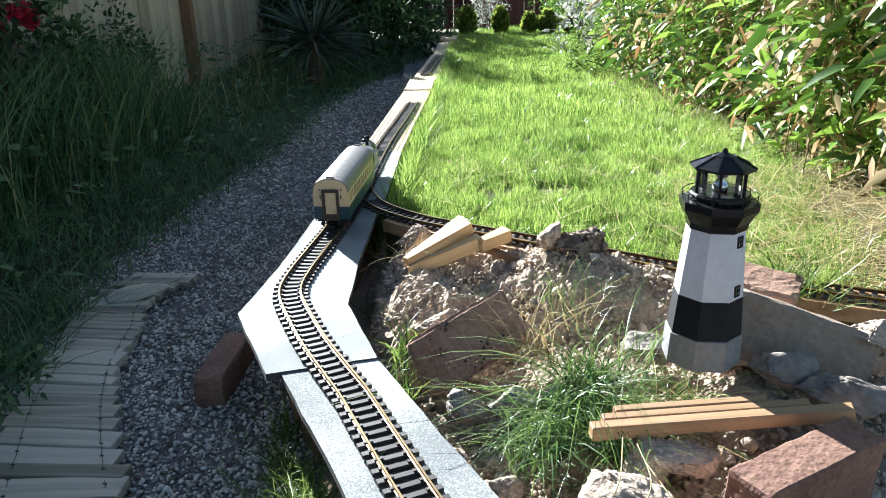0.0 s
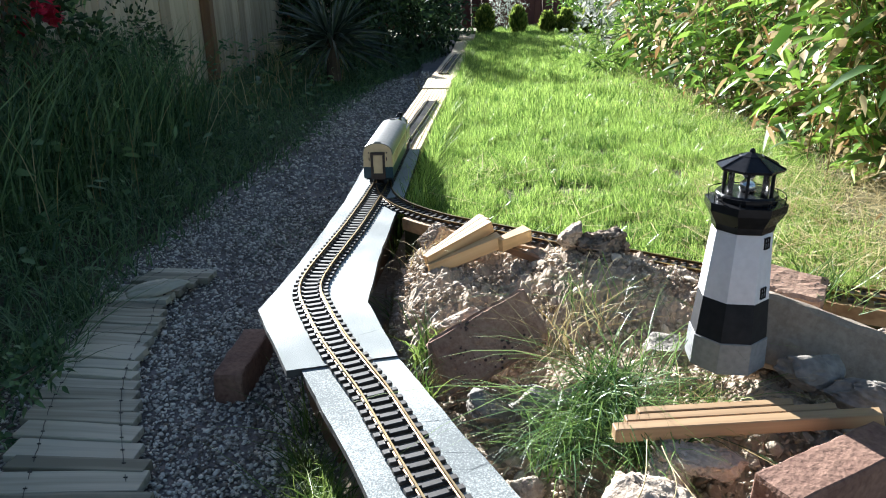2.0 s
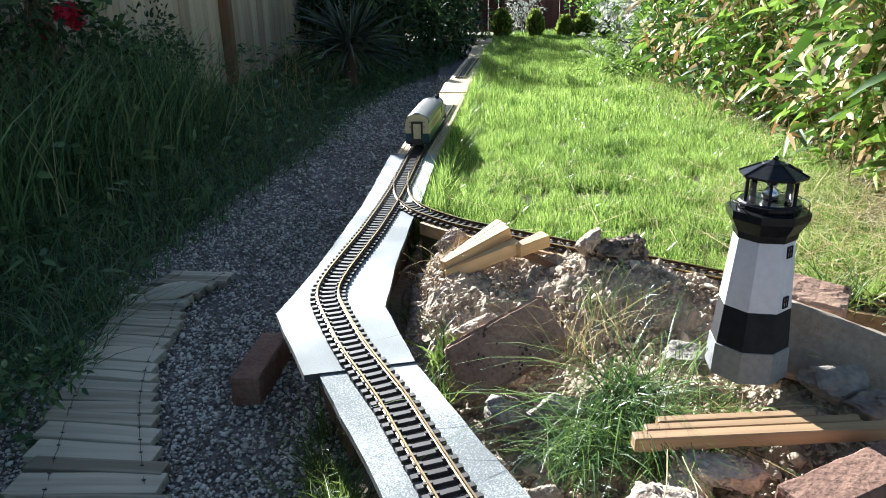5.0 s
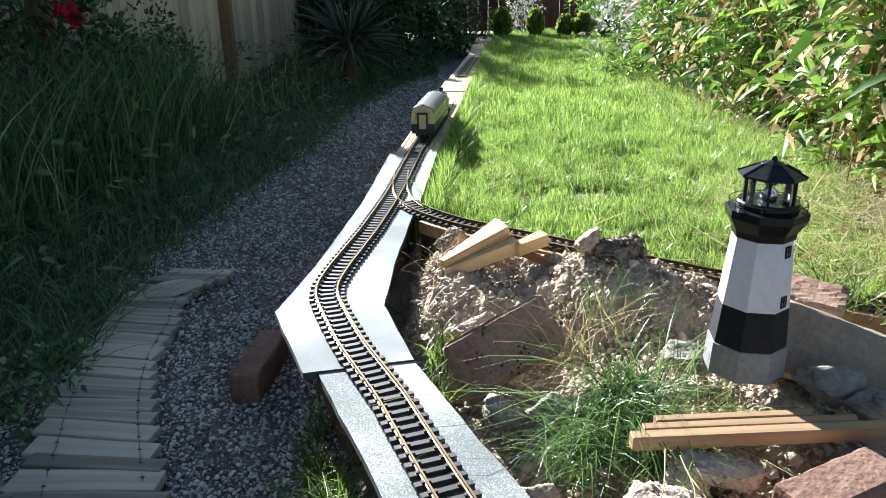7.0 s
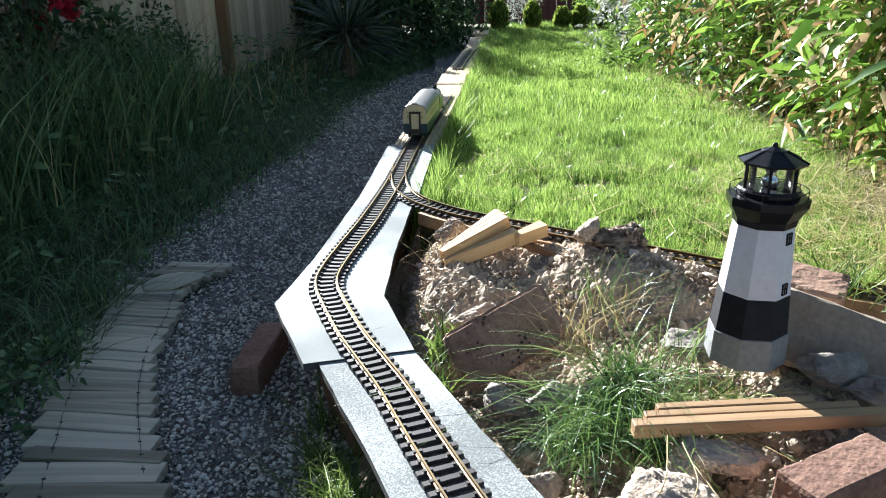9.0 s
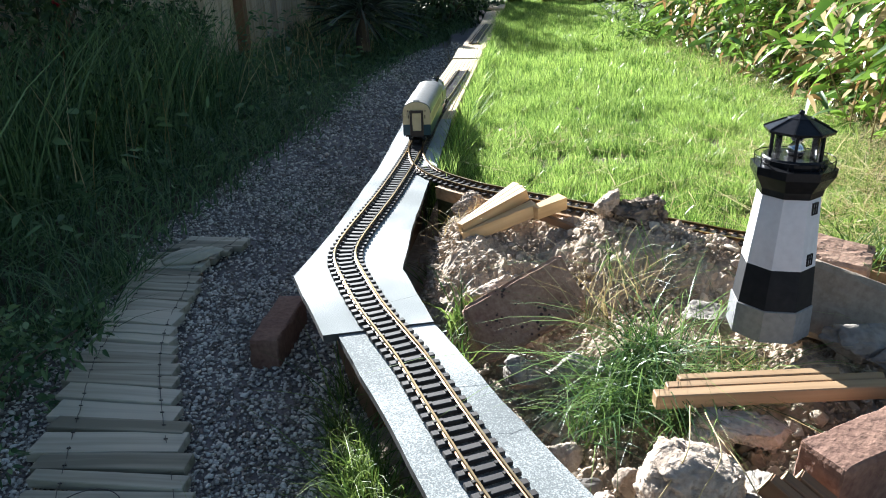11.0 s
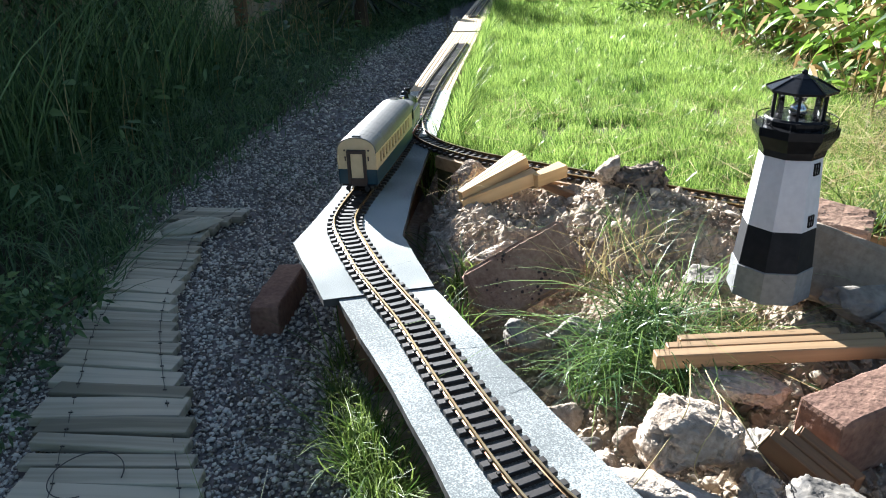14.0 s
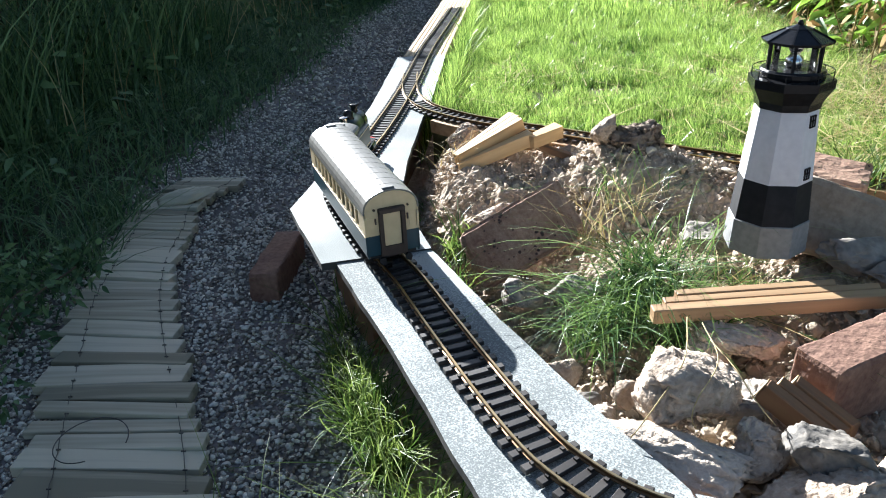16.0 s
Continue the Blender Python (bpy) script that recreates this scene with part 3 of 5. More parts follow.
RAIL = [(-0.0024, 0), (0.0024, 0), (0.0024, 0.0009), (0.0006, 0.0016), (0.0013, 0.0046), (0.0013, 0.0062), (-0.0013, 0.0062), (-0.0013, 0.0046), (-0.0006, 0.0016), (-0.0024, 0.0009)]
# faces of the section by its first corner: 4 and 6 are the head's flanks, 5 its running top


def sleeper_mesh():
    bm = bmesh.new()
    box(bm, 0.0655, 0.0095, 0.0058, pose(0, 0, 0.0029), 0.0007)
    for s in (-1, 1):
        for e in (-1, 1):
            box(bm, 0.004, 0.0046, 0.0026, pose(s * GAUGE / 2 + e * 0.0038, 0, 0.0068))
    return bm


def track(name, line, label, every=1.0, skip=lambda p: False):
    top = thing(name, pose(0, 0, 0), label, "model track")
    for s in (-1, 1):
        ob = part("rail", sweep(line, s * (GAUGE / 2 + 0.0013), TOP + 0.0058, RAIL), M["brass"], top, "bright brass rail")
        ob.data.materials.append(M["rail_side"])
    seat = None
    r = random.Random(3)
    pts = spline(line, PITCH)
    for i in range(1, len(pts) - 1):
        d = pts[i + 1] - pts[i - 1]
        if skip(pts[i]):
            continue
        if seat is None:
            seat = part("sleeper", sleeper_mesh(), M["sleeper"], top)
            ob = seat
        else:
            ob = new("sleeper", seat.data)
            ob.parent = top
        ob.matrix_world = pose(pts[i][0] + r.gauss(0, 0.0004), pts[i][1], TOP, 0, 0, math.degrees(math.atan2(d[1], d[0])) - 90 + r.gauss(0, 0.7))
    return top


main_line = spline(MAIN, 0.012)
# added bearers, hidden under the boards, keep low sun off the soil behind
for y0, y1 in ((1.02, 1.5), (1.51, 2.0), (2.01, 2.46), (0.46, 1.0)):
    q = main_line[(main_line[:, 1] > y0) & (main_line[:, 1] < y1)][::4]
    ob = prism("bearer", strip(q, -0.028 + (0.05 if y0 < 1 else 0), 0.028 + (0.03 if y0 < 1 else 0)), -0.09, TOP - 0.019, M["timber_old"], 0.0, seed=4)
    tagged(ob, "dark timber bearer added beneath the track board to block low sun", "bearer", "bearers")

track("main_track", main_line, "narrow model railway track with brass rails on black sleepers")
track("branch_track", spline(BRANCH, 0.012), "curving branch of model track leaving a turnout", skip=lambda p: p[1] > 1.90)
far_line = spline([(0.105, 4.42), (0.165, 4.95), (0.24, 5.55)], 0.05)
track("far_track", far_line, "short length of model track lying on far boards")

# ---- slatted path ----
path_l = spline([(-0.475, 0.42), (-0.535, 0.60), (-0.575, 0.722), (-0.612, 0.85), (-0.665, 1.05), (-0.705, 1.205), (-0.718, 1.363), (-0.738, 1.50), (-0.757, 1.64), (-0.70, 1.83)], 0.004)
path_r = spline([(-0.225, 0.40), (-0.28, 0.58), (-0.318, 0.71), (-0.370, 0.84), (-0.465, 1.045), (-0.530, 1.21), (-0.568, 1.357), (-0.580, 1.507), (-0.600, 1.634), (-0.535, 1.81)], 0.004)
slat_path = thing("slat_path", pose(0, 0, 0), "roll-out garden path of green-grey wooden slats on wire", "slat path")
r = random.Random(8)
wire_l, wire_r = [], []
along, i = 0.008, 0
while along < 1.0:
    w = r.choice((0.028, 0.035, 0.042, 0.050)) * r.uniform(0.92, 1.06)
    u = min(along + w / 2.84, 0.998)
    along += (w + r.choice((0.002, 0.004, 0.008))) / 1.42
    a, b = path_l[int(u * (len(path_l) - 1))], path_r[int(u * (len(path_r) - 1))]
    mid, d = (a + b) / 2, b - a
    L = float(np.linalg.norm(d)) * r.uniform(0.96, 1.04)
    thick = r.uniform(0.012, 0.018)
    taper = r.uniform(-0.22, 0.22)
    bm = bmesh.new()
    box(bm, L, w, thick, None, 0.0011)
    bmesh.ops.bisect_plane(bm, geom=bm.verts[:] + bm.edges[:] + bm.faces[:], plane_co=(0, 0, 0), plane_no=(1, 0, 0))
    sag = r.gauss(0, 0.0012)
    for v in bm.verts:
        v.co.y *= 1 + taper * (v.co.x / L)
        v.co.z += sag * (1 - (2 * v.co.x / L) ** 2)
        v.co += noise.noise_vector(v.co * 30 + Vector((i, 0, 0))) * 0.0007
    ob = part("slat", bm, M["slat"], slat_path)
    tilt = r.choice((2, 1, 0, -1, -5)) + r.gauss(0, 1.0)
    ob.matrix_world = pose(mid[0] + r.gauss(0, 0.004), mid[1], -0.060 + 0.007 * r.random(), tilt, r.gauss(0, 1.0), math.degrees(math.atan2(d[1], d[0])) + r.gauss(0, 1.5))
    wire_l.append(a + d * 0.2)
    wire_r.append(b - d * 0.13)
    i += 1


def wire(name, pts, rad, material, parent=None, n=5):
    """A thin round wire through 3D points."""
    p = np.array(pts)
    bm = bmesh.new()
    rows = []
    for i in range(len(p)):
        d = Vector(p[min(i + 1, len(p) - 1)] - p[max(i - 1, 0)]).normalized()
        a = d.cross(Vector((0.13, 0.2, 1))).normalized()
        b = d.cross(a)
        rows.append([bm.verts.new(Vector(p[i]) + (a * math.cos(2 * math.pi * k / n) + b * math.sin(2 * math.pi * k / n)) * rad) for k in range(n)])
    for x, y in zip(rows, rows[1:]):
        for k in range(n):
            bm.faces.new((x[k], x[(k + 1) % n], y[(k + 1) % n], y[k]))
    bm.faces.new(list(reversed(rows[0])))
    bm.faces.new(rows[-1])
    return part(name, bm, material, parent, smooth=True)


for side in (wire_l, wire_r):
    s = spline([(*q, -0.046) for q in side], 0.008)
    s[:, 2] += 0.002 * np.sin(np.arange(len(s)) * 1.1)
    wire("wire", s, 0.0006, M["wire"], slat_path)
    for q in s[::5]:
        bm = bmesh.new()
        box(bm, 0.006, 0.0016, 0.0016, pose(*q))
        part("staple", bm, M["wire"], slat_path)
th = np.linspace(0, 1.6 * math.pi, 40)
tagged(wire("loose_wire", np.stack([-0.50 + 0.045 * np.cos(th), 0.79 + 0.05 * np.sin(th), -0.044 + 0.012 * th / 5], 1), 0.0008, M["wire"]), "loop of loose dark wire lying on the slats", "wire")
tagged(rock("bark_offcut", (0.15, 0.06, 0.032), pose(-0.635, 1.665, -0.034, 10, -9, 12), M["slat"], "", "", 31), "split wedge of pale wood on the slats", "wood offcut")

# ---- bricks, blocks and offcuts ----
worn_box("brick", (0.058, 0.19, 0.10), pose(-0.352, 1.30, -0.065, 0, 0, -5), M["red_brick"], "dark red brick standing on edge in the gravel", "brick", 2)
worn_box("brick", (0.186, 0.062, 0.100), pose(0.100, 1.115, 0.082, -31, -28, 6), M["brick"], "weathered brown brick leaning on the soil heap", "brick", 3, 0.0055, 16, chips=6)
worn_box("concrete_block", (0.24, 0.075, 0.11), pose(0.592, 1.032, 0.104, -14, 20, -8), M["block"], "pale broken concrete slab leaning beside the lighthouse", "slab", 4, 0.006)
worn_box("brick", (0.21, 0.058, 0.102), pose(0.466, 0.726, 0.074, 3, 0, 27), M["red_brick"], "broken red brick half in shade among rubble", "brick", 6, 0.0025, 14, chips=0)
worn_box("brick", (0.13, 0.09, 0.05), pose(0.60, 1.17, 0.135, 8, 6, -30), M["brick"], "half brick lying behind the concrete slab", "brick", 7, 0.005)


def boards(name, m, pieces, label, wood="timber"):
    """Sawn offcuts stuck together side by side."""
    top = thing(name, m, label, "timber")
    for i, (sx, sy, sz, x, y, z) in enumerate(pieces):
        bm = bmesh.new()
        box(bm, sx, sy, sz, None, 0.0012)
        for v in bm.verts:
            v.co += noise.noise_vector(v.co * 20 + Vector((i * 3, 0, 0))) * 0.0012
            if v.co.x > 0:
                v.co.x += (v.co.y - v.co.z) * 0.35
        ob = part("batten", bm, M[wood], top)
        ob.matrix_parent_inverse = Matrix()
        ob.matrix_basis = pose(x, y, z)
    return top


boards("battens", pose(0.395, 0.836, 0.109, 2, 0.0, 3), [(0.35, 0.017, 0.020, 0.01, -0.0175, 0), (0.28, 0.014, 0.019, -0.005, 0.0, 0.0005), (0.21, 0.013, 0.0185, -0.02, 0.0145, 0.001)],
       "bundle of sawn softwood battens lying on rubble")


def wedges(m, pieces, label):
    """Offcuts sawn to a taper: length, narrow end, wide end, thickness, and where each one's middle line starts and how it turns."""
    top = thing("wedge_offcuts", m, label, "timber")
    for i, (length, w0, w1, thick, x, y, z, turn) in enumerate(pieces):
        bm = bmesh.new()
        box(bm, length, 1.0, thick, pose(length / 2, 0, 0))
        for v in bm.verts:
            v.co.y *= w0 + (w1 - w0) * v.co.x / length
            if v.co.x > length / 2:
                v.co.x += 0.25 * v.co.y
        bmesh.ops.bevel(bm, geom=bm.edges[:], offset=0.0008, segments=1, affect="EDGES")
        ob = part("wedge", bm, M["timber_pale"], top)
        ob.matrix_parent_inverse = Matrix()
        ob.matrix_basis = pose(x, y, z, 0, 0, turn)
    return top


wedges(pose(0.000, 1.425, 0.106, -8, -13, 42), [(0.172, 0.0045, 0.021, 0.024, 0, -0.0045, 0, -5.2), (0.182, 0.0045, 0.021, 0.0245, 0, 0, 0.0005, 0), (0.19, 0.0045, 0.021, 0.025, 0, 0.0045, 0.001, 5.2)],
       "fan of bright tapered wood offcuts on the heap")
wedges(pose(0.004, 1.410, 0.092, -6, -11, 29), [(0.175, 0.006, 0.034, 0.026, 0, 0, 0, 0)], "single bright tapered offcut propped on the heap")
wedges(pose(0.150, 1.470, 0.122, 0, -4, 40), [(0.085, 0.020, 0.032, 0.026, 0, 0, 0, 0)], "short bright offcut beside the branch track")
boards("sawn_lath", pose(0.200, 1.475, 0.098, 0, 10, -32), [(0.11, 0.014, 0.014, 0, 0, 0)], "thin brown lath lying under the offcuts", "timber_old")
stub = boards("stub_offcuts", pose(0.348, 0.646, 0.088, 0, 26, -40), [(0.08, 0.015, 0.026, 0, -0.0155, -0.002), (0.08, 0.015, 0.026, 0.010, 0, 0.0005), (0.075, 0.015, 0.026, 0.018, 0.0155, 0.003)],
              "three dark batten ends sticking out of the rubble", "timber_old")
# thin caps over the sawn ends, end grain with sunlight put into its colour
for (x, y, z) in ((-0.0408, -0.0155, -0.002), (-0.0308, 0, 0.0005), (-0.0203, 0.0155, 0.003)):
    bm = bmesh.new()
    box(bm, 0.0012, 0.0142, 0.025, None, 0.0004)
    ob = part("end_face", bm, M["sunlit_end_grain"], stub, "sawn end in a paler, sunlit colour")
    ob.matrix_basis = pose(x, y, z)

ROCKS = [  # size, pose, material, seed, label
    ((0.125, 0.095, 0.095), pose(0.234, 0.668, 0.105, 14, 12, 20), "stone", 1, "pitted pale concrete lump with sunlit top"),
    ((0.175, 0.095, 0.06), pose(0.203, 0.592, 0.068, -8, 6, -24), "stone", 2, "flat broken mortar slab beside the track board"),
    ((0.095, 0.075, 0.065), pose(0.346, 0.566, 0.090, 5, 10, -20), "stone_dark", 3, "dark flint faced stone in rubble"),
    ((0.16, 0.10, 0.07), pose(0.330, 0.520, 0.072, 0, 6, 10), "stone", 4, "rough pale mortar lump"),
    ((0.065, 0.06, 0.075), pose(0.292, 0.602, 0.075, 10, 14, 30), "stone", 5, "small angular tan stone in rubble"),
    ((0.062, 0.055, 0.075), pose(0.285, 1.395, 0.160, 0, 10, 10), "stone", 6, "pale stone crowning the soil heap"),
    ((0.14, 0.09, 0.085), pose(0.352, 1.385, 0.142, 0, 16, 10), "earth", 7, "crumbly dark clod of earth"),
    ((0.13, 0.075, 0.042), pose(0.338, 0.790, 0.078, 0, 4, -8), "stone", 8, "flat stone under the battens"),
    ((0.09, 0.06, 0.05), pose(0.29, 0.775, 0.07, 0, -8, 20), "stone", 9, "pale stone under the battens"),
    ((0.11, 0.08, 0.06), pose(0.545, 0.95, 0.11, 8, 6, 10), "grey_rock", 10, "blue-grey stone beside the lighthouse"),
    ((0.13, 0.08, 0.06), pose(0.60, 0.89, 0.10, 8, 8, -14), "grey_rock", 11, "speckled grey stone in rubble"),
    ((0.085, 0.06, 0.06), pose(0.085, 0.985, 0.04, 0, 10, 30), "grey_rock", 12, "grey stone under the brown brick"),
    ((0.08, 0.06, 0.05), pose(0.155, 0.955, 0.06, 0, 10, -30), "grey_rock", 13, "grey stone in the grass tuft"),
    ((0.06, 0.045, 0.045), pose(0.155, 0.70, 0.03, 0, 10, -30), "stone", 14, "small stone beside the track board"),
    ((0.055, 0.04, 0.045), pose(0.185, 0.73, 0.045, 0, 30, 60), "stone", 15, "small stone among rubble"),
    ((0.06, 0.04, 0.05), pose(0.135, 0.74, 0.025, 20, 0, 10), "grey_rock", 16, "small dark stone among rubble"),
    ((0.07, 0.05, 0.045), pose(0.115, 0.80, 0.03, 0, 0, 40), "stone", 17, "pale stone beside the track board"),
    ((0.075, 0.05, 0.06), pose(0.31, 0.68, 0.06, 0, 0, 70), "grey_rock", 18, "grey stone in shade between bricks"),
    ((0.09, 0.07, 0.055), pose(0.385, 1.06, 0.088, 0, 10, 0), "grey_rock", 19, "dark grey stone behind the lighthouse"),
    ((0.08, 0.05, 0.035), pose(0.03, 1.46, 0.075, 0, -14, 30), "stone", 20, "pale stone chip on the heap"),
    ((0.095, 0.065, 0.07), pose(0.012, 1.585, 0.095, 0, -14, 40), "stone", 21, "pale clod beside the branch track"),
    ((0.09, 0.05, 0.04), pose(0.055, 1.22, 0.075, 0, -18, 15), "stone", 22, "buff stone above the brown brick"),
    ((0.11, 0.07, 0.07), pose(0.72, 1.02, 0.11, 0, 12, 30), "stone", 23, "white stone beside the concrete slab"),
    ((0.075, 0.05, 0.05), pose(0.40, 0.545, 0.075, 0, 12, 30), "stone", 24, "pale stone at the rubble's edge"),
    ((0.07, 0.05, 0.045), pose(0.445, 0.60, 0.07, 0, 12, 60), "grey_rock", 25, "grey stone at the rubble's edge"),
    ((0.08, 0.06, 0.05), pose(0.27, 0.86, 0.055, 0, 12, 60), "stone", 26, "stone under the grass tuft"),
    ((0.07, 0.06, 0.05), pose(-0.055, 1.38, -0.01, 0, 12, 60), "grey_rock", 27, "shaded stone beside the felt board"),
    ((0.06, 0.05, 0.05), pose(-0.03, 1.52, 0.02, 0, 12, 10), "grey_rock", 28, "shaded stone below the branch track"),
]
for size, m, k, seed, label in ROCKS:
    rock("rock", size, m, M[k], label, "rock", seed, sub=5 if max(size) > 0.07 else 4, group="rubble stones", rough=0.24 if k in ("clod", "earth") else 0.13, fine=0.13 if k == "earth" else 0.06 if k in ("stone", "clod") else 0.04)

# crumbs and small stones over the heap
rng = np.random.default_rng(21)
n = 21000
x, y = rng.uniform(-0.10, 0.75, n), rng.uniform(0.5, 1.62, n)
keep = (lawn_side(x, y) < -0.06) & (x > board_edge(y) + 0.015)
x, y = x[keep], y[keep]
size = np.clip(rng.lognormal(math.log(0.0031), 0.72, len(x)), 0.0013, 0.020)
gz = height(x, y) + 0.004
big = size > 0.0075
tagged(pebbles("rubble_stones", np.stack([x, y, gz], 1)[big], size[big], M["clod"], 2, 0.85, 0.05, False, rng, 7), "clods of dry clay and small stones", "rubble", kind="stuff")
tagged(pebbles("rubble_crumbs", np.stack([x, y, gz], 1)[~big], size[~big], M["clod"], 1, 0.8, 0.2, False, rng, 3), "fine crumbs of dry clay", "rubble", kind="stuff")


# ---- lighthouse ----
def lighthouse(m):
    top = thing("toy_lighthouse", m, "toy wooden lighthouse banded black and white with glazed lantern", "lighthouse")
    t8 = math.pi / 8
    K = 1 / math.cos(t8)
    def rad(z):
        return np.interp(z, [0, 0.04, 0.225], [0.0590, 0.0572, 0.0425]) * 1.02
    bm = bmesh.new()
    lathe(bm, [(0.0610, 0), (0.0615, 0.003), (0.0598, 0.0495), (0.0570, 0.051)], 8, t8)
    part("plinth", bm, M["grey"], top, "grey octagonal plinth")
    def clad(name, z0, z1, material, label, step=0.0042):
        bm = bmesh.new()
        prof, z = [], z0
        while z < z1 - 1e-6:
            e = min(z + step, z1)
            prof += [(rad(z) + 0.0007, z), (rad(e) - 0.0002, e - 0.0002)]
            z = e
        lathe(bm, prof, 8, t8)
        part(name, bm, material, top, label)
    clad("black_band", 0.051, 0.114, M["black_matt"], "black weatherboarded band")
    clad("white_tower", 0.114, 0.222, M["white"], "white weatherboarded tower")
    bm = bmesh.new()
    lathe(bm, [(0.0455, 0.220), (0.0465, 0.226), (0.0470, 0.230), (0.0588, 0.250), (0.0595, 0.262), (0.052, 0.263), (0.0475, 0.2635)], 8, t8)
    part("gallery", bm, M["black"], top, "gloss black flared gallery")
    bm = bmesh.new()
    lathe(bm, [(0.044, 0.2635), (0.045, 0.266), (0.045, 0.272), (0.043, 0.2745)], 24)
    part("lantern_base", bm, M["black"], top)
    bm = bmesh.new()
    for rr, zz in ((0.0545, 0.2735),):
        rings = 32
        vs = []
        for i in range(rings):
            a = 2 * math.pi * i / rings
            vs.append([bm.verts.new((math.cos(a) * (rr + 0.0009 * math.cos(b)), math.sin(a) * (rr + 0.0009 * math.cos(b)), zz + 0.0009 * math.sin(b))) for b in (0, 2.1, 4.2)])
        for i in range(rings):
            for k in range(3):
                bm.faces.new((vs[i][k], vs[(i + 1) % rings][k], vs[(i + 1) % rings][(k + 1) % 3], vs[i][(k + 1) % 3]))
    part("railing", bm, M["black"], top, "thin black gallery rail", True)
    for i in range(8):
        a = t8 + i * math.pi / 4
        bm = bmesh.new()
        tube(bm, 0.0008, 0.0008, 0.011, pose(0.0545 * math.cos(a), 0.0545 * math.sin(a), 0.268), 6)
        part("baluster", bm, M["black"], top)
    bm = bmesh.new()
    tube(bm, 0.030, 0.030, 0.034, pose(0, 0, 0.2915), 32, False)
    pane = part("lantern_glass", bm, M["glass"], top, "clear lantern cylinder", True)
    pane.visible_shadow = False
    bm = bmesh.new()
    lathe(bm, [(0.010, 0.2745), (0.013, 0.280), (0.012, 0.287), (0.006, 0.293), (0.010, 0.300), (0.013, 0.306), (0.010, 0.308)], 20)
    part("lamp", bm, M["chrome"], top, "shiny reflector lamp", True)
    for i in range(6):
        a = math.radians(14) + i * math.pi / 3
        bm = bmesh.new()
        box(bm, 0.0042, 0.0042, 0.038, pose(0.0385 * math.cos(a), 0.0385 * math.sin(a), 0.2915, 0, 0, math.degrees(a)), 0.0006)
        part("lantern_post", bm, M["black"], top)
    bm = bmesh.new()
    lathe(bm, [(0.044, 0.309), (0.0475, 0.3095), (0.0485, 0.313), (0.019, 0.327), (0.0175, 0.329), (0.0165, 0.328), (0.004, 0.3335)], 8, t8)
    roof = part("lantern_roof", bm, M["black"], top, "black octagonal roof with panels")
    for i in range(8):
        a = t8 + i * math.pi / 4
        bm = bmesh.new()
        box(bm, 0.0335, 0.0022, 0.0016, pose(0.0335 * math.cos(a), 0.0335 * math.sin(a), 0.3205, 0, 25.4, math.degrees(a)))
        part("ridge", bm, M["black"], roof)
    bm = bmesh.new()
    bmesh.ops.create_uvsphere(bm, u_segments=12, v_segments=8, radius=0.0042)
    bmesh.ops.translate(bm, vec=(0, 0, 0.335), verts=bm.verts[:])
    part("finial", bm, M["black"], top, smooth=True)
    # small framed windows on one face
    for z in (0.205, 0.128):
        a = radians(-45)
        rr = float(rad(z)) * math.cos(t8)
        win = None
        for j, (w, h, u, v) in enumerate(((0.0016, 0.016, -0.006, 0), (0.0016, 0.016, 0.006, 0), (0.0136, 0.0016, 0, 0.008), (0.0136, 0.0016, 0, -0.008), (0.0013, 0.016, 0, 0), (0.012, 0.0013, 0, 0.001))):
            if win is None:
                bm = bmesh.new()
                box(bm, 0.0012, 0.012, 0.016)
                win = part("window", bm, M["grey"], top, "small black framed window")
                win.matrix_basis = pose((rr + 0.0004) * math.cos(a), (rr + 0.0004) * math.sin(a), z, 0, -3, math.degrees(a))
            bm = bmesh.new()
            box(bm, 0.0024, w, h, pose(0.0008, u, v))
            part("window_bar", bm, M["black"], win)
    return top


lighthouse(pose(0.434, 0.985, 0.1135, 0, 1.0, 0) @ pose(0, 0, 0, 0, 0, -8) @ Matrix.Diagonal((0.91, 0.91, 0.92, 1)))


# ---- train ----
RAILTOP = TOP + 0.012


def section(bm, prof, y0, y1, close=True):
    """A bar along y from a section in x and z."""
    a = [bm.verts.new((x, y0, z)) for x, z in prof]
    b = [bm.verts.new((x, y1, z)) for x, z in prof]
    n = len(prof)
    for i in range(n if close else n - 1):
        j = (i + 1) % n
        bm.faces.new((a[i], a[j], b[j], b[i]))
    if close:
        bm.faces.new(list(reversed(a)))
        bm.faces.new(b)
    bmesh.ops.recalc_face_normals(bm, faces=bm.faces[:])


def wheelset(parent, y, r, gauge=GAUGE, tread=None):
    w = part("wheelset", (lambda bm: (tube(bm, 0.0016, 0.0016, gauge + 0.004, pose(0, 0, 0, 0, 90, 0), 8), bm)[1])(bmesh.new()), M["steel"], parent)
    w.matrix_basis = pose(0, y, r)
    for s in (-1, 1):
        bm = bmesh.new()
        tube(bm, r, r, 0.0036, pose(s * (gauge / 2 + 0.0008), 0, 0, 0, 90, 0), 24)
        tube(bm, r + 0.0015, r + 0.0015, 0.0012, pose(s * (gauge / 2 - 0.0016), 0, 0, 0, 90, 0), 24)
        part("wheel", bm, M["steel"], w)
    WHEELS.append((w, y, r))
    return w


WHEELS, RODS = [], []
CL, CW = 0.335, 0.076


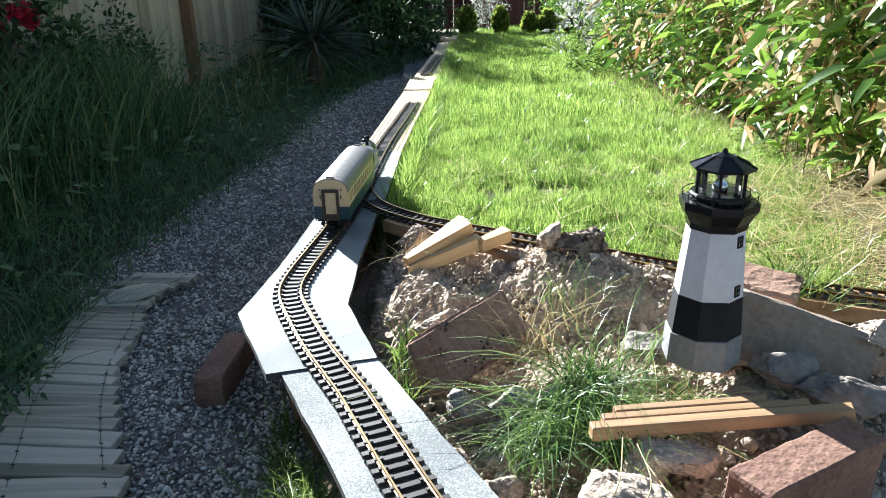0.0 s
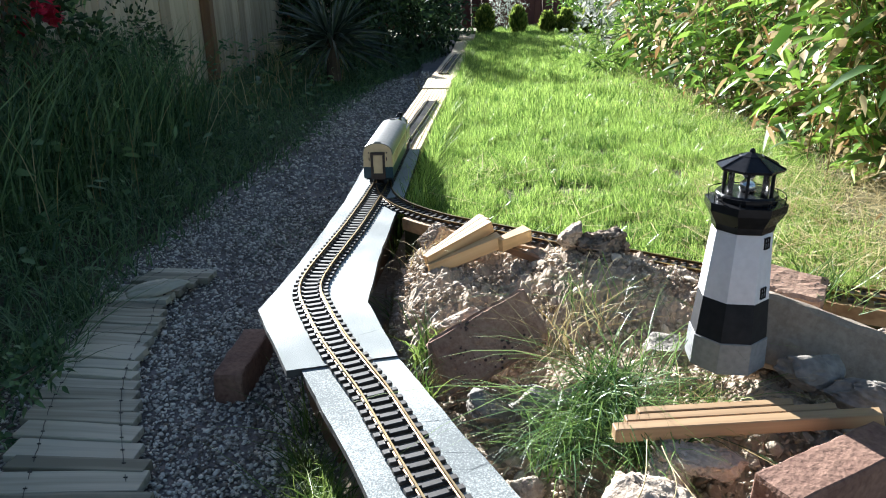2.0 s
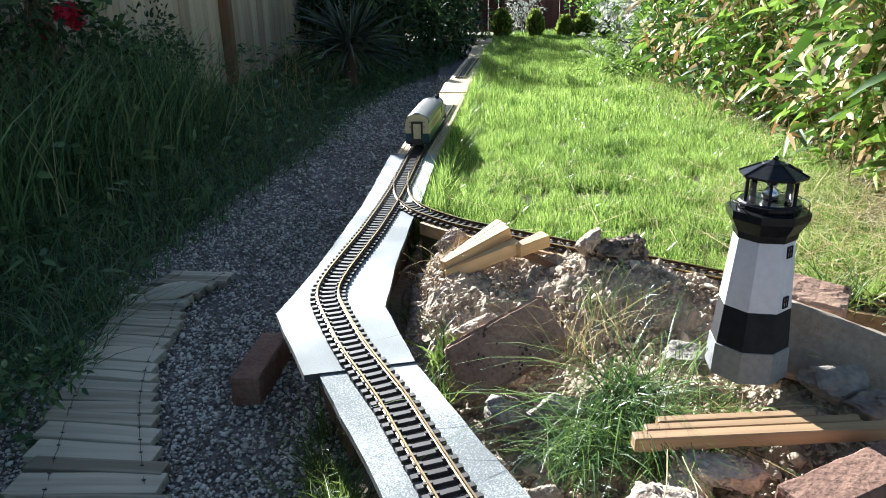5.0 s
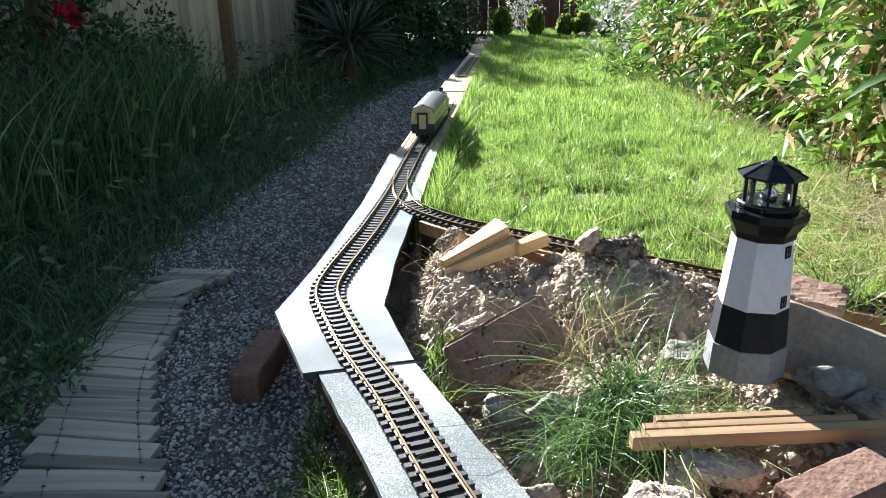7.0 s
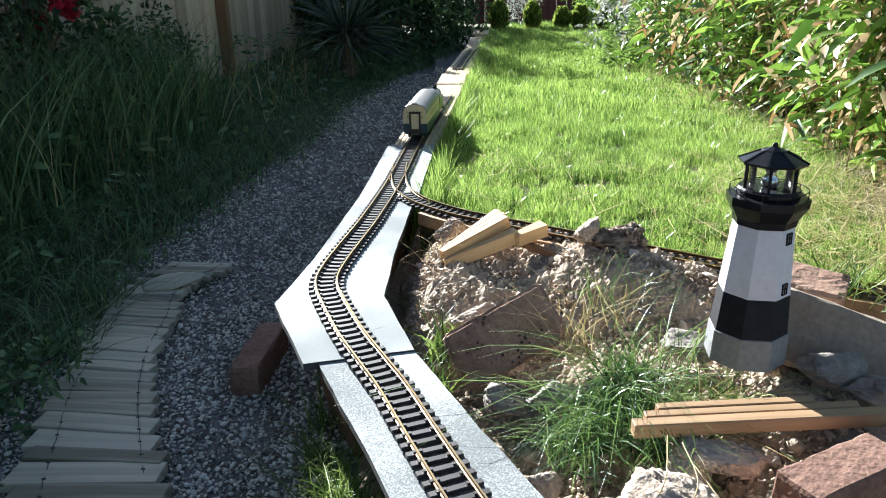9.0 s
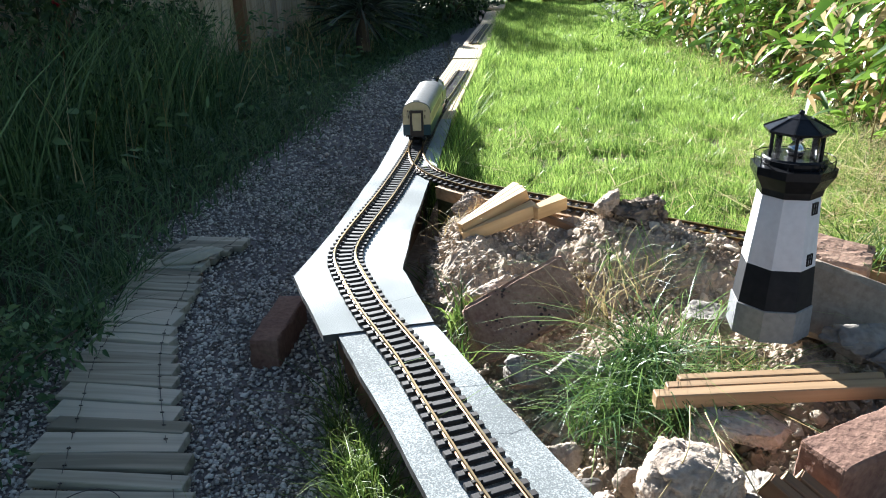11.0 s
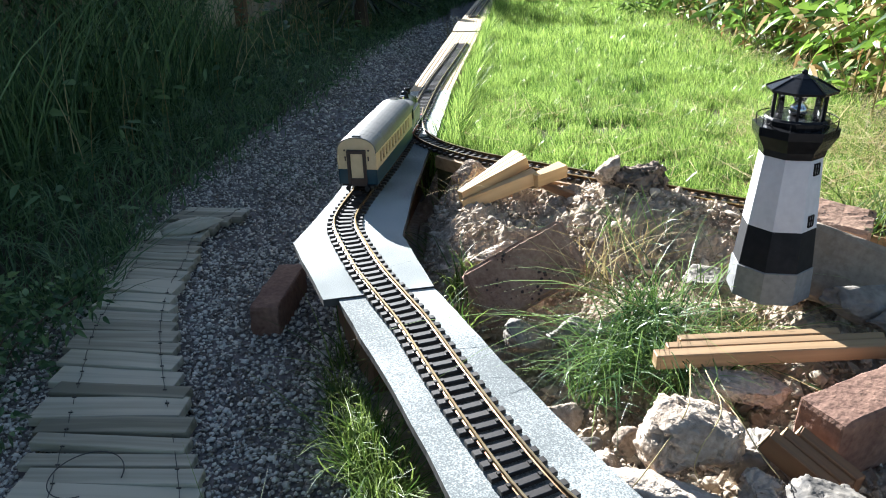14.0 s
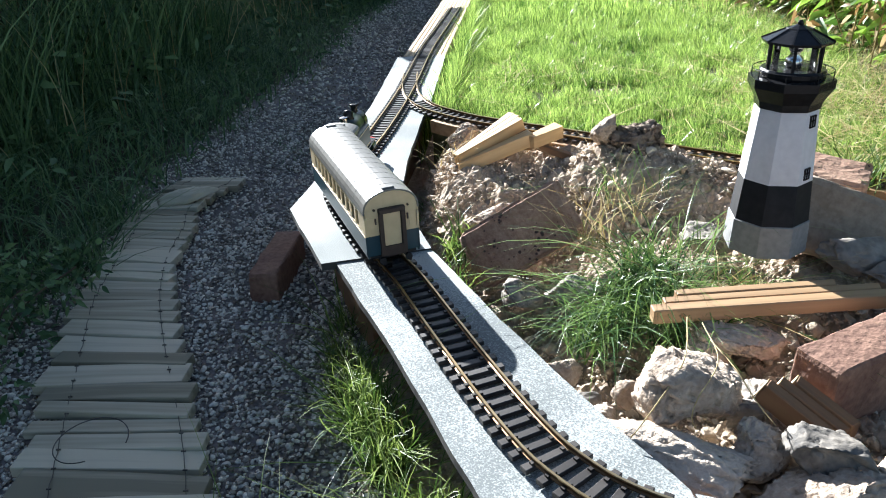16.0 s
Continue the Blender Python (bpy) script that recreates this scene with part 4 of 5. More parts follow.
def coach():
    top = thing("railway_coach", pose(0, 0, RAILTOP), "blue and cream model railway coach with grey roof", "model coach")
    h = CW / 2
    z0, z1, z2, z3 = 0.016, 0.047, 0.073, 0.0795
    L = CL / 2
    for s, nm in ((-1, "side"), (1, "side")):
        bm = bmesh.new()
        section(bm, [(s * (h - 0.0015), z0), (s * h, z0 + 0.006), (s * h, z1), (s * (h - 0.003), z1), (s * (h - 0.003), z0)], -L, L)
        part("lower_side", bm, M["blue"], top, "blue lower bodyside")
        bm = bmesh.new()
        box(bm, 0.0028, CL, 0.004, pose(s * (h - 0.0014), 0, z1 + 0.002))
        box(bm, 0.0028, CL, z3 - z2, pose(s * (h - 0.0014), 0, (z2 + z3) / 2))
        ws, n = 0.0225, 11
        edges = [-L + 0.022 + i * (CL - 0.044) / n for i in range(n + 1)]
        for i, e in enumerate(edges):
            wide = 0.0075
            if i in (0, n):
                wide = 0.032
            y = e + (-0.008 if i == 0 else 0.008 if i == n else 0)
            box(bm, 0.0028, wide, z2 - z1 - 0.004, pose(s * (h - 0.0014), y, (z1 + 0.004 + z2) / 2))
        upper = part("upper_side", bm, M["cream"], top, "cream upper bodyside with window openings")
        for i in range(n):
            y = (edges[i] + edges[i + 1]) / 2
            bm = bmesh.new()
            box(bm, 0.0008, (CL - 0.044) / n - 0.006, z2 - z1 - 0.002, pose(s * (h - 0.0024), y, (z1 + 0.004 + z2) / 2))
            part("window", bm, M["pane"], upper)
        bm = bmesh.new()
        box(bm, 0.0008, CL, 0.0012, pose(s * (h + 0.0003), 0, z1 - 0.0002))
        part("lining", bm, M["cream"], top)
    roofp = []
    for k in range(17):
        a = math.pi * k / 16
        roofp.append(((h + 0.0012) * math.cos(a), z3 - 0.001 + 0.0285 * math.sin(a) ** 0.8))
    inner = [(x * 0.95, z - 0.0018) for x, z in reversed(roofp)]
    bm = bmesh.new()
    section(bm, roofp + inner, -L - 0.0015, L + 0.0015)
    roof = part("roof", bm, M["roof"], top, "ribbed grey curved roof")
    for i in range(1, 14):
        y = -L + CL * i / 14
        bm = bmesh.new()
        rp = [(x * 1.002, z + 0.00022) for x, z in roofp]
        section(bm, rp + [(x, z) for x, z in reversed(roofp)], y - 0.0008, y + 0.0008)
        part("roof_rib", bm, M["roof"], roof)
    for s in (-1, 1):
        bm = bmesh.new()
        box(bm, 0.017, 0.006, 0.003, pose(0, s * (L - 0.006), z3 + 0.028), 0.0006)
        part("roof_end_box", bm, M["roof"], roof)
    for s in (-1, 1):
        y = s * (L - 0.001)
        bm = bmesh.new()
        section(bm, [(-h + 0.001, z0 + 0.003), (h - 0.001, z0 + 0.003), (h - 0.001, z1), (-h + 0.001, z1)], y - 0.001, y + 0.001)
        part("lower_end", bm, M["blue"], top, "blue lower end panel")
        bm = bmesh.new()
        arch = [(x * 0.985, max(z - 0.0015, z1)) for x, z in roofp]
        section(bm, [(h - 0.001, z1)] + arch + [(-h + 0.001, z1)], y - 0.001, y + 0.001)
        part("upper_end", bm, M["cream"], top, "cream arched end panel")
        # gangway: hood, two jambs, sill, door
        g = part("gangway", (lambda bm: (box(bm, 0.0055, 0.007, 0.060, pose(-0.0155, y + s * 0.0035, 0.048)), box(bm, 0.0055, 0.007, 0.060, pose(0.0155, y + s * 0.0035, 0.048)),
                                         box(bm, 0.037, 0.008, 0.0065, pose(0, y + s * 0.004, 0.0805), 0.001), box(bm, 0.031, 0.006, 0.014, pose(0, y + s * 0.003, 0.024)), bm)[4])(bmesh.new()), M["gangway"], top, "dark brown corridor connection")
        bm = bmesh.new()
        box(bm, 0.0235, 0.0022, 0.047, pose(0, y + s * 0.0022, 0.0535))
        part("door", bm, M["cream"], g, "cream corridor door")
        for e in (-1, 1):
            bm = bmesh.new()
            tube(bm, 0.0017, 0.0017, 0.002, pose(e * 0.0235, y + s * 0.0018, 0.0825, 90, 0, 0), 10)
            part("lamp_bracket", bm, M["gangway"], top)
            bm = bmesh.new()
            box(bm, 0.0022, 0.0024, 0.008, pose(e * 0.0225, y + s * 0.0014, 0.067))
            part("tail_lamp", bm, M["gangway"], top)
            bm = bmesh.new()
            tube(bm, 0.0022, 0.0022, 0.008, pose(e * 0.0185, y + s * 0.005, 0.013, 90, 0, 0), 10)
            tube(bm, 0.0048, 0.0048, 0.0015, pose(e * 0.0185, y + s * 0.0095, 0.013, 90, 0, 0), 14)
            part("buffer", bm, M["black_matt"], top)
            bm = bmesh.new()
            box(bm, 0.0085, 0.0009, 0.018, pose(e * 0.029, y + s * 0.0012, 0.062))
            part("end_panel", bm, M["cream"], top)
        bm = bmesh.new()
        box(bm, 0.006, 0.018, 0.003, pose(0, y + s * 0.009, 0.007))
        box(bm, 0.016, 0.003, 0.004, pose(0, y + s * 0.017, 0.008))
        part("coupling", bm, M["black_matt"], top)
    bm = bmesh.new()
    box(bm, CW - 0.01, CL - 0.006, 0.003, pose(0, 0, z0 - 0.0005))
    box(bm, 0.030, 0.09, 0.010, pose(0, 0, 0.009), 0.001)
    part("underframe", bm, M["black_matt"], top, "black underframe")
    bm = bmesh.new()
    box(bm, CW - 0.012, CL - 0.012, 0.002, pose(0, 0, 0.030))
    part("interior_floor", bm, M["gangway"], top)
    for s in (-1, 1):
        bog = part("bogie", (lambda bm: ([box(bm, 0.004, 0.068, 0.007, pose(e * 0.0245, 0, 0.0085), 0.001) for e in (-1, 1)], box(bm, 0.046, 0.012, 0.004, pose(0, 0, 0.0105)), bm)[2])(bmesh.new()), M["black_matt"], top, "black bogie")
        bog.matrix_basis = pose(0, s * 0.112, 0)
        for e in (-1, 1):
            wheelset(bog, e * 0.023, 0.0085)
    return top


def loco():
    top = thing("tank_locomotive", pose(0, 0, RAILTOP), "dark green model tank locomotive with red rods", "model locomotive")
    bm = bmesh.new()
    box(bm, 0.064, 0.185, 0.004, pose(0, 0, 0.024), 0.0006)
    box(bm, 0.020, 0.165, 0.012, pose(0, 0, 0.016))
    part("footplate", bm, M["black"], top, "black footplate and frames")
    for s in (-1, 1):
        bm = bmesh.new()
        box(bm, 0.062, 0.003, 0.014, pose(0, s * 0.0925, 0.019))
        part("buffer_beam", bm, M["red"], top, "red buffer beam")
        for e in (-1, 1):
            bm = bmesh.new()
            tube(bm, 0.0025, 0.0025, 0.010, pose(e * 0.020, s * 0.0985, 0.020, 90, 0, 0), 10)
            tube(bm, 0.0055, 0.0055, 0.0018, pose(e * 0.020, s * 0.104, 0.020, 90, 0, 0), 14)
            part("buffer", bm, M["steel"], top)
        bm = bmesh.new()
        box(bm, 0.006, 0.016, 0.003, pose(0, s * 0.101, 0.009))
        part("coupling", bm, M["black_matt"], top)
    bm = bmesh.new()
    tube(bm, 0.0205, 0.0205, 0.115, pose(0, 0.028, 0.061, 90, 0, 0), 28)
    part("boiler", bm, M["green"], top, "dark green boiler", True)
    bm = bmesh.new()
    tube(bm, 0.0218, 0.0218, 0.022, pose(0, 0.075, 0.060, 90, 0, 0), 28)
    tube(bm, 0.015, 0.012, 0.004, pose(0, 0.0875, 0.060, -90, 0, 0), 24)
    part("smokebox", bm, M["black"], top, "black smokebox with round door")
    for s in (-1, 1):
        bm = bmesh.new()
        box(bm, 0.012, 0.095, 0.036, pose(s * 0.0245, 0.012, 0.044), 0.0015)
        tank = part("side_tank", bm, M["green"], top, "dark green side tank")
        for a, b, w, hh in ((0, 0.016, 0.082, 0.0012), (0, -0.013, 0.082, 0.0012)):
            bm = bmesh.new()
            box(bm, 0.0006, w, hh, pose(s * 0.0307, 0.012, 0.044 + b))
            part("lining", bm, M["cream"], tank)
        bm = bmesh.new()
        box(bm, 0.003, 0.047, 0.022, pose(s * 0.0295, -0.060, 0.037))
        box(bm, 0.003, 0.006, 0.024, pose(s * 0.0295, -0.0395, 0.060))
        box(bm, 0.003, 0.010, 0.024, pose(s * 0.0295, -0.0785, 0.060))
        box(bm, 0.003, 0.047, 0.008, pose(s * 0.0295, -0.060, 0.075))
        part("cab_side", bm, M["green"], top, "dark green cab side")
        bm = bmesh.new()
        box(bm, 0.0008, 0.002, 0.030, pose(s * 0.0315, -0.0365, 0.045))
        part("handrail", bm, M["cream"], top)
    for y in (-0.0365, -0.0835):
        bm = bmesh.new()
        box(bm, 0.058, 0.003, 0.034, pose(0, y, 0.043))
        box(bm, 0.010, 0.003, 0.020, pose(0, y, 0.069))
        box(bm, 0.010, 0.003, 0.020, pose(-0.024, y, 0.069))
        box(bm, 0.010, 0.003, 0.020, pose(0.024, y, 0.069))
        part("cab_end", bm, M["green"], top)
    prof = [(0.034 * math.cos(math.pi * k / 12), 0.078 + 0.011 * math.sin(math.pi * k / 12)) for k in range(13)]
    bm = bmesh.new()
    section(bm, prof + [(x * 0.97, z - 0.002) for x, z in reversed(prof)], -0.089, -0.031)
    part("cab_roof", bm, M["roof"], top, "grey curved cab roof", False)
    bm = bmesh.new()
    box(bm, 0.026, 0.024, 0.003, pose(0, -0.060, 0.0895), 0.0008)
    part("roof_hatch", bm, M["black"], top)
    bm = bmesh.new()
    lathe(bm, [(0.0075, 0.079), (0.0062, 0.083), (0.0058, 0.0895), (0.0082, 0.0915), (0.0082, 0.0935), (0.0045, 0.0940)], 20)
    ch = part("chimney", bm, M["black"], top, "black flared chimney", True)
    ch.matrix_basis = pose(0, 0.075, 0)
    bm = bmesh.new()
    lathe(bm, [(0.0105, 0.079), (0.0090, 0.083), (0.0088, 0.090), (0.0060, 0.0945), (0.001, 0.0955)], 20)
    dm = part("dome", bm, M["black"], top, "rounded steam dome", True)
    dm.matrix_basis = pose(0, 0.028, 0)
    bm = bmesh.new()
    lathe(bm, [(0.006, 0.080), (0.0055, 0.090), (0.007, 0.0915), (0.003, 0.0925)], 16)
    vv = part("safety_valve", bm, M["chrome"], top)
    vv.matrix_basis = pose(0, -0.008, 0)
    for y in (-0.052, 0.0, 0.052):
        w = wheelset(top, y, 0.0135)
        for s in (-1, 1):
            for k in range(10):
                bm = bmesh.new()
                box(bm, 0.0012, 0.0012, 0.011, pose(s * (GAUGE / 2 + 0.003), 0, 0) @ pose(0, 0, 0, k * 36, 0, 0) @ pose(0, 0, 0.0058))
                part("spoke", bm, M["red"], w)
    for s in (-1, 1):
        bm = bmesh.new()
        box(bm, 0.0018, 0.112, 0.004, pose(s * (GAUGE / 2 + 0.0055), 0, 0.0135), 0.0005)
        RODS.append(part("coupling_rod", bm, M["red"], top, "red coupling rod"))
        bm = bmesh.new()
        tube(bm, 0.0075, 0.0075, 0.024, pose(s * (GAUGE / 2 + 0.0085), 0.074, 0.0165, 90, 0, 0), 16)
        part("cylinder", bm, M["green"], top)
    return top


COACH, LOCO = coach(), loco()
COACH.scale, LOCO.scale = (1.04, 1.03, 1.09), (1.06, 1.02, 1.10)

# ---- fence, shed, far end ----
def fence_x(y):
    return -1.45 + 0.10 * (y - 3.5)


FENCE_TOP = 1.225
fence = thing("fence", pose(0, 0, 0), "weathered pale board fence behind tall weeds", "fence", kind="structure")
r = random.Random(12)
bd = None
lean = -math.degrees(math.atan(0.10))
y = -4.0
while y < 9.4:
    if bd is None:
        bm = bmesh.new()
        box(bm, 0.014, 0.121, FENCE_TOP + 0.15, None, 0.002)
        bd = part("board", bm, M["fence"], fence)
        ob = bd
    else:
        ob = new("board", bd.data)
        ob.parent = fence
    ob.matrix_world = pose(fence_x(y) + r.gauss(0, 0.002), y, (FENCE_TOP - 0.15) / 2 + r.gauss(0, 0.006), 0, 0, lean + r.gauss(0, 0.6))
    y += 0.123
for k in range(7):
    y = -2.57 + 1.83 * k
    bm = bmesh.new()
    box(bm, 0.06, 0.065, FENCE_TOP + 0.2, None, 0.004)
    ob = part("post", bm, M["fence_post"], fence, "brown fence post")
    ob.matrix_world = pose(fence_x(y) + 0.038, y, (FENCE_TOP - 0.1) / 2, 0, 0, lean)
for z in (0.35, 1.1):
    bm = bmesh.new()
    box(bm, 0.03, 13.4, 0.07)
    ob = part("rail", bm, M["fence"], fence)
    ob.matrix_world = pose(fence_x(2.7) - 0.023, 2.7, z, 0, 0, lean)

# shed built far too low, so that its shadow misses the conifers
shed = thing("garden_shed", pose(1.03, 9.2, 0), "dark red boarded shed at the garden's end, cut low to let sun past", "garden store")
for i in range(9):
    bm = bmesh.new()
    box(bm, 0.068, 0.02, 0.56, None, 0.003)
    ob = part("board", bm, M["shed"], shed)
    ob.matrix_basis = pose(-0.28 + i * 0.07, 0, 0.30)
bm = bmesh.new()
box(bm, 0.62, 0.32, 0.53, pose(0, 0.175, 0.29))
part("body", bm, M["shed"], shed)
bm = bmesh.new()
box(bm, 0.70, 0.42, 0.03, pose(0, 0.16, 0.59, 4, 0, 0), 0.005)
part("roof", bm, M["felt_edge"], shed, "dark felt roof")

end_fence = thing("end_fence", pose(0, 0, 0), "dark board fence closing the garden", "fence", kind="structure")
bd = None
for i in range(46):
    x = -0.85 + i * 0.123
    if bd is None:
        bm = bmesh.new()
        box(bm, 0.119, 0.016, 0.66, None, 0.002)
        bd = part("board", bm, M["shed"], end_fence)
        ob = bd
    else:
        ob = new("board", bd.data)
        ob.parent = end_fence
    ob.matrix_world = pose(x, 9.6 + r.gauss(0, 0.002), 0.33, 0, 0, r.gauss(0, 0.5))

# ---- plants ----
def lush(xa, xb, ya, yb, n, rng, keep):
    x, y = rng.uniform(xa, xb, n), rng.uniform(ya, yb, n)
    k = keep(x, y)
    x, y = x[k], y[k]
    return np.stack([x, y, height(x, y) - 0.004], 1)


rng = np.random.default_rng(31)
def on_lawn(x, y):
    return (lawn_side(x, y) > 0.015 + 0.01 * np.sin(x * 40) + 0.008 * np.sin(y * 31)) & (x < np.interp(y, [0.8, 1.4, 2.1, 2.7, 4.2, 6.8, 8.2], [0.75, 0.9, 1.12, 1.26, 1.24, 1.42, 1.9]) + rng.normal(0, 0.05, len(x)))
near = lush(-0.1, 1.35, 1.0, 3.2, 210000, rng, on_lawn)
far = lush(-0.05, 2.0, 3.2, 8.4, 170000, rng, on_lawn)


def clumping(p, a, b):
    """Patches in which grass stands taller or thinner."""
    return np.array([0.6 * noise.noise(Vector((q[0] * a, q[1] * a, 0))) + 0.5 * noise.noise(Vector((q[0] * b, q[1] * b, 5))) for q in p])


cl = clumping(near, 6, 19)
keep = cl > -0.40 + 0.3 * rng.random(len(cl))
near, cl = near[keep], cl[keep]
hn = rng.uniform(0.018, 0.046, len(near)) * (1 + 0.9 * cl)
tagged(blades("lawn_grass", near, hn, rng.uniform(0.0014, 0.0030, len(near)), 0.35, M["lawn"], spread=0.3, rng=rng), "bright green sunlit lawn of uneven blades", "grass", kind="stuff")
hf = rng.uniform(0.025, 0.058, len(far)) * (1 + 0.8 * clumping(far, 3, 9))
tagged(blades("far_lawn_grass", far, hf, rng.uniform(0.0024, 0.0050, len(far)), 0.3, M["lawn"], spread=0.3, seg=2, rng=rng), "bright green lawn towards the garden's end", "grass", kind="stuff")

tall = lush(-0.1, 1.3, 1.0, 5.0, 6000, rng, on_lawn)
tagged(blades("long_lawn_blades", tall, rng.uniform(0.04, 0.075, len(tall)), rng.uniform(0.0016, 0.0030, len(tall)), 0.6, M["lawn"], spread=0.5, seg=4, droop=0.25, rng=rng), "longer lawn blades standing above the rest", "grass", kind="stuff")

# dry cuttings on the lawn's edge
dry = np.concatenate([lush(0.55, 1.5, 0.7, 2.2, 9000, rng, lambda x, y: (lawn_side(x, y) > 0.02) & (x > 0.62 + 0.25 * (y - 1.2) + rng.normal(0, 0.12, len(x)))),
                      lush(0.8, 1.7, 2.2, 4.6, 6000, rng, lambda x, y: x > 1.08 + rng.normal(0, 0.10, len(x)))])
dry[:, 2] += rng.uniform(0.0, 0.05, len(dry))
tagged(blades("dry_cuttings", dry, rng.uniform(0.05, 0.14, len(dry)), rng.uniform(0.0015, 0.0032, len(dry)), 0.7, M["straw"], up=(0, 0, 0.16), spread=1.1, rng=rng), "straw-coloured dry grass cuttings", "dry grass", kind="stuff")
dry2 = lush(0.0, 1.0, 1.3, 2.4, 900, rng, lambda x, y: lawn_side(x, y) > 0.05)
dry2[:, 2] += 0.035
tagged(blades("loose_cuttings", dry2, rng.uniform(0.04, 0.11, len(dry2)), rng.uniform(0.0015, 0.003, len(dry2)), 0.6, M["straw"], up=(0, 0, 0.15), spread=1.0, rng=rng), "scattered pale cuttings lying on the lawn", "dry grass", kind="stuff")

# edge grass beside the boards
edge = lush(-0.12, 0.5, 1.85, 6.5, 60000, rng, lambda x, y: (lawn_side(x, y) > -0.035) & (lawn_side(x, y) < 0.05))
tagged(blades("edge_grass", edge, rng.uniform(0.05, 0.11, len(edge)), rng.uniform(0.002, 0.0042, len(edge)), 0.4, M["lawn"], spread=0.4, rng=rng), "longer grass spilling against the boards", "grass", kind="stuff")


def tuft(name, cx, cy, cz, rad, n, h0, h1, label, material="tuft", bend=0.6, droop=0.35, w=0.003, spread=0.6, sq=1.0):
    g = np.random.default_rng(int(cx * 1000) % 977 + n)
    a, q = g.uniform(0, 2 * np.pi, n), rad * np.sqrt(g.uniform(0, 1, n))
    x, y = cx + q * np.cos(a), cy + q * np.sin(a) * sq
    z = np.full(n, cz) if cz is not None else height(x, y)
    ob = blades(name, np.stack([x, y, z], 1), g.uniform(h0, h1, n), g.uniform(0.6, 1.2, n) * w, bend, M[material], spread=spread, seg=5, droop=droop, rng=g)
    return tagged(ob, label, "grass tuft", "grass tufts", "stuff")


for cx, cy, cz, rad, n, h0, h1 in ((0.165, 0.835, 0.04, 0.035, 90, 0.05, 0.10), (0.205, 0.87, 0.05, 0.045, 190, 0.06, 0.13), (0.245, 0.915, 0.065, 0.045, 190, 0.06, 0.13), (0.26, 0.97, 0.075, 0.035, 110, 0.07, 0.13), (0.27, 0.875, 0.06, 0.04, 130, 0.05, 0.12), (0.265, 0.825, 0.055, 0.03, 100, 0.05, 0.11), (0.305, 0.83, 0.07, 0.03, 50, 0.05, 0.10)):
    tuft("grass_tuft", cx, cy, cz, rad, n, h0, h1, "wiry dark green grass tuft growing through rubble", "wiry", spread=0.8, droop=0.72, bend=0.95, w=0.0029)
tuft("grass_tuft", 0.30, 0.98, 0.075, 0.05, 60, 0.09, 0.20, "long grass blades arching over the rubble", "wiry", spread=1.1, droop=0.8, bend=1.0, w=0.0022)
tuft("grass_tuft", 0.205, 1.05, 0.085, 0.03, 26, 0.09, 0.19, "sparse dry grass stems beside the brown brick", "straw", spread=0.5, droop=0.45, w=0.0022)
tuft("grass_tuft", 0.30, 1.20, 0.11, 0.08, 40, 0.07, 0.16, "sparse green stems on the soil heap", "wiry", spread=1.2, droop=0.75, bend=0.9, w=0.0018)
tuft("grass_tuft", 0.25, 1.15, 0.10, 0.06, 34, 0.07, 0.16, "sparse dry stems on the soil heap", "straw", spread=0.9, droop=0.6, w=0.0018)
tuft("grass_tuft", 0.36, 0.915, 0.07, 0.05, 60, 0.05, 0.12, "grass at the lighthouse foot", "wiry", spread=1.2, droop=0.8, bend=1.0, w=0.0022)
tuft("grass_tuft", 0.36, 0.90, 0.08, 0.06, 60, 0.04, 0.10, "dry grass at the lighthouse foot", "straw", spread=1.2, droop=0.8, w=0.0020)
for pts in (((0.249, 0.733, 0.150), (0.223, 0.650, 0.158), (0.207, 0.635, 0.135), (0.165, 0.593, 0.112), (0.152, 0.586, 0.102)),
            ((0.266, 0.700, 0.140), (0.273, 0.640, 0.142), (0.286, 0.613, 0.122), (0.299, 0.584, 0.110)),
            ((0.262, 0.720, 0.150), (0.256, 0.648, 0.150), (0.227, 0.613, 0.130), (0.220, 0.605, 0.112), (0.224, 0.598, 0.102))):
    tagged(wire("straw_stem", spline(pts, 0.006), 0.0007, M["straw"]), "long pale dry grass stem hanging over stones", "grass stem", "straw stems")
tuft("grass_tuft", 0.0, 1.16, 0.02, 0.035, 40, 0.06, 0.13, "yellow-green tuft beside the felt board", spread=0.4, w=0.004)
tuft("grass_tuft", -0.02, 1.05, 0.02, 0.03, 36, 0.05, 0.10, "yellow-green tuft beside the felt board", spread=0.5)
tuft("grass_tuft", -0.01, 1.50, None, 0.04, 26, 0.04, 0.09, "dry yellow tuft below the branch track", "straw", spread=1.1, droop=0.6, w=0.002)
tuft("grass_tuft", -0.035, 1.66, None, 0.03, 18, 0.05, 0.10, "sparse tuft below the branch track", spread=0.9, droop=0.5)
tuft("grass_tuft", -0.105, 0.76, None, 0.03, 330, 0.05, 0.14, "sunlit grass growing below the felt board", "tuft", spread=0.6, sq=1.6)
tuft("grass_tuft", -0.055, 0.60, None, 0.05, 420, 0.06, 0.15, "sunlit grass growing below the felt board", "tuft", spread=0.7)
tuft("grass_tuft", -0.165, 0.91, None, 0.035, 130, 0.05, 0.12, "grass stems in shade below the felt board", "tuft", spread=0.6, sq=1.5)
tuft("grass_tuft", -0.140, 0.84, None, 0.03, 260, 0.06, 0.14, "sunlit grass growing below the felt board", "tuft", spread=0.5, sq=1.8)
tuft("grass_tuft", -0.195, 0.99, None, 0.025, 90, 0.05, 0.12, "grass stems below the felt board", "tuft", spread=0.5, sq=1.5)
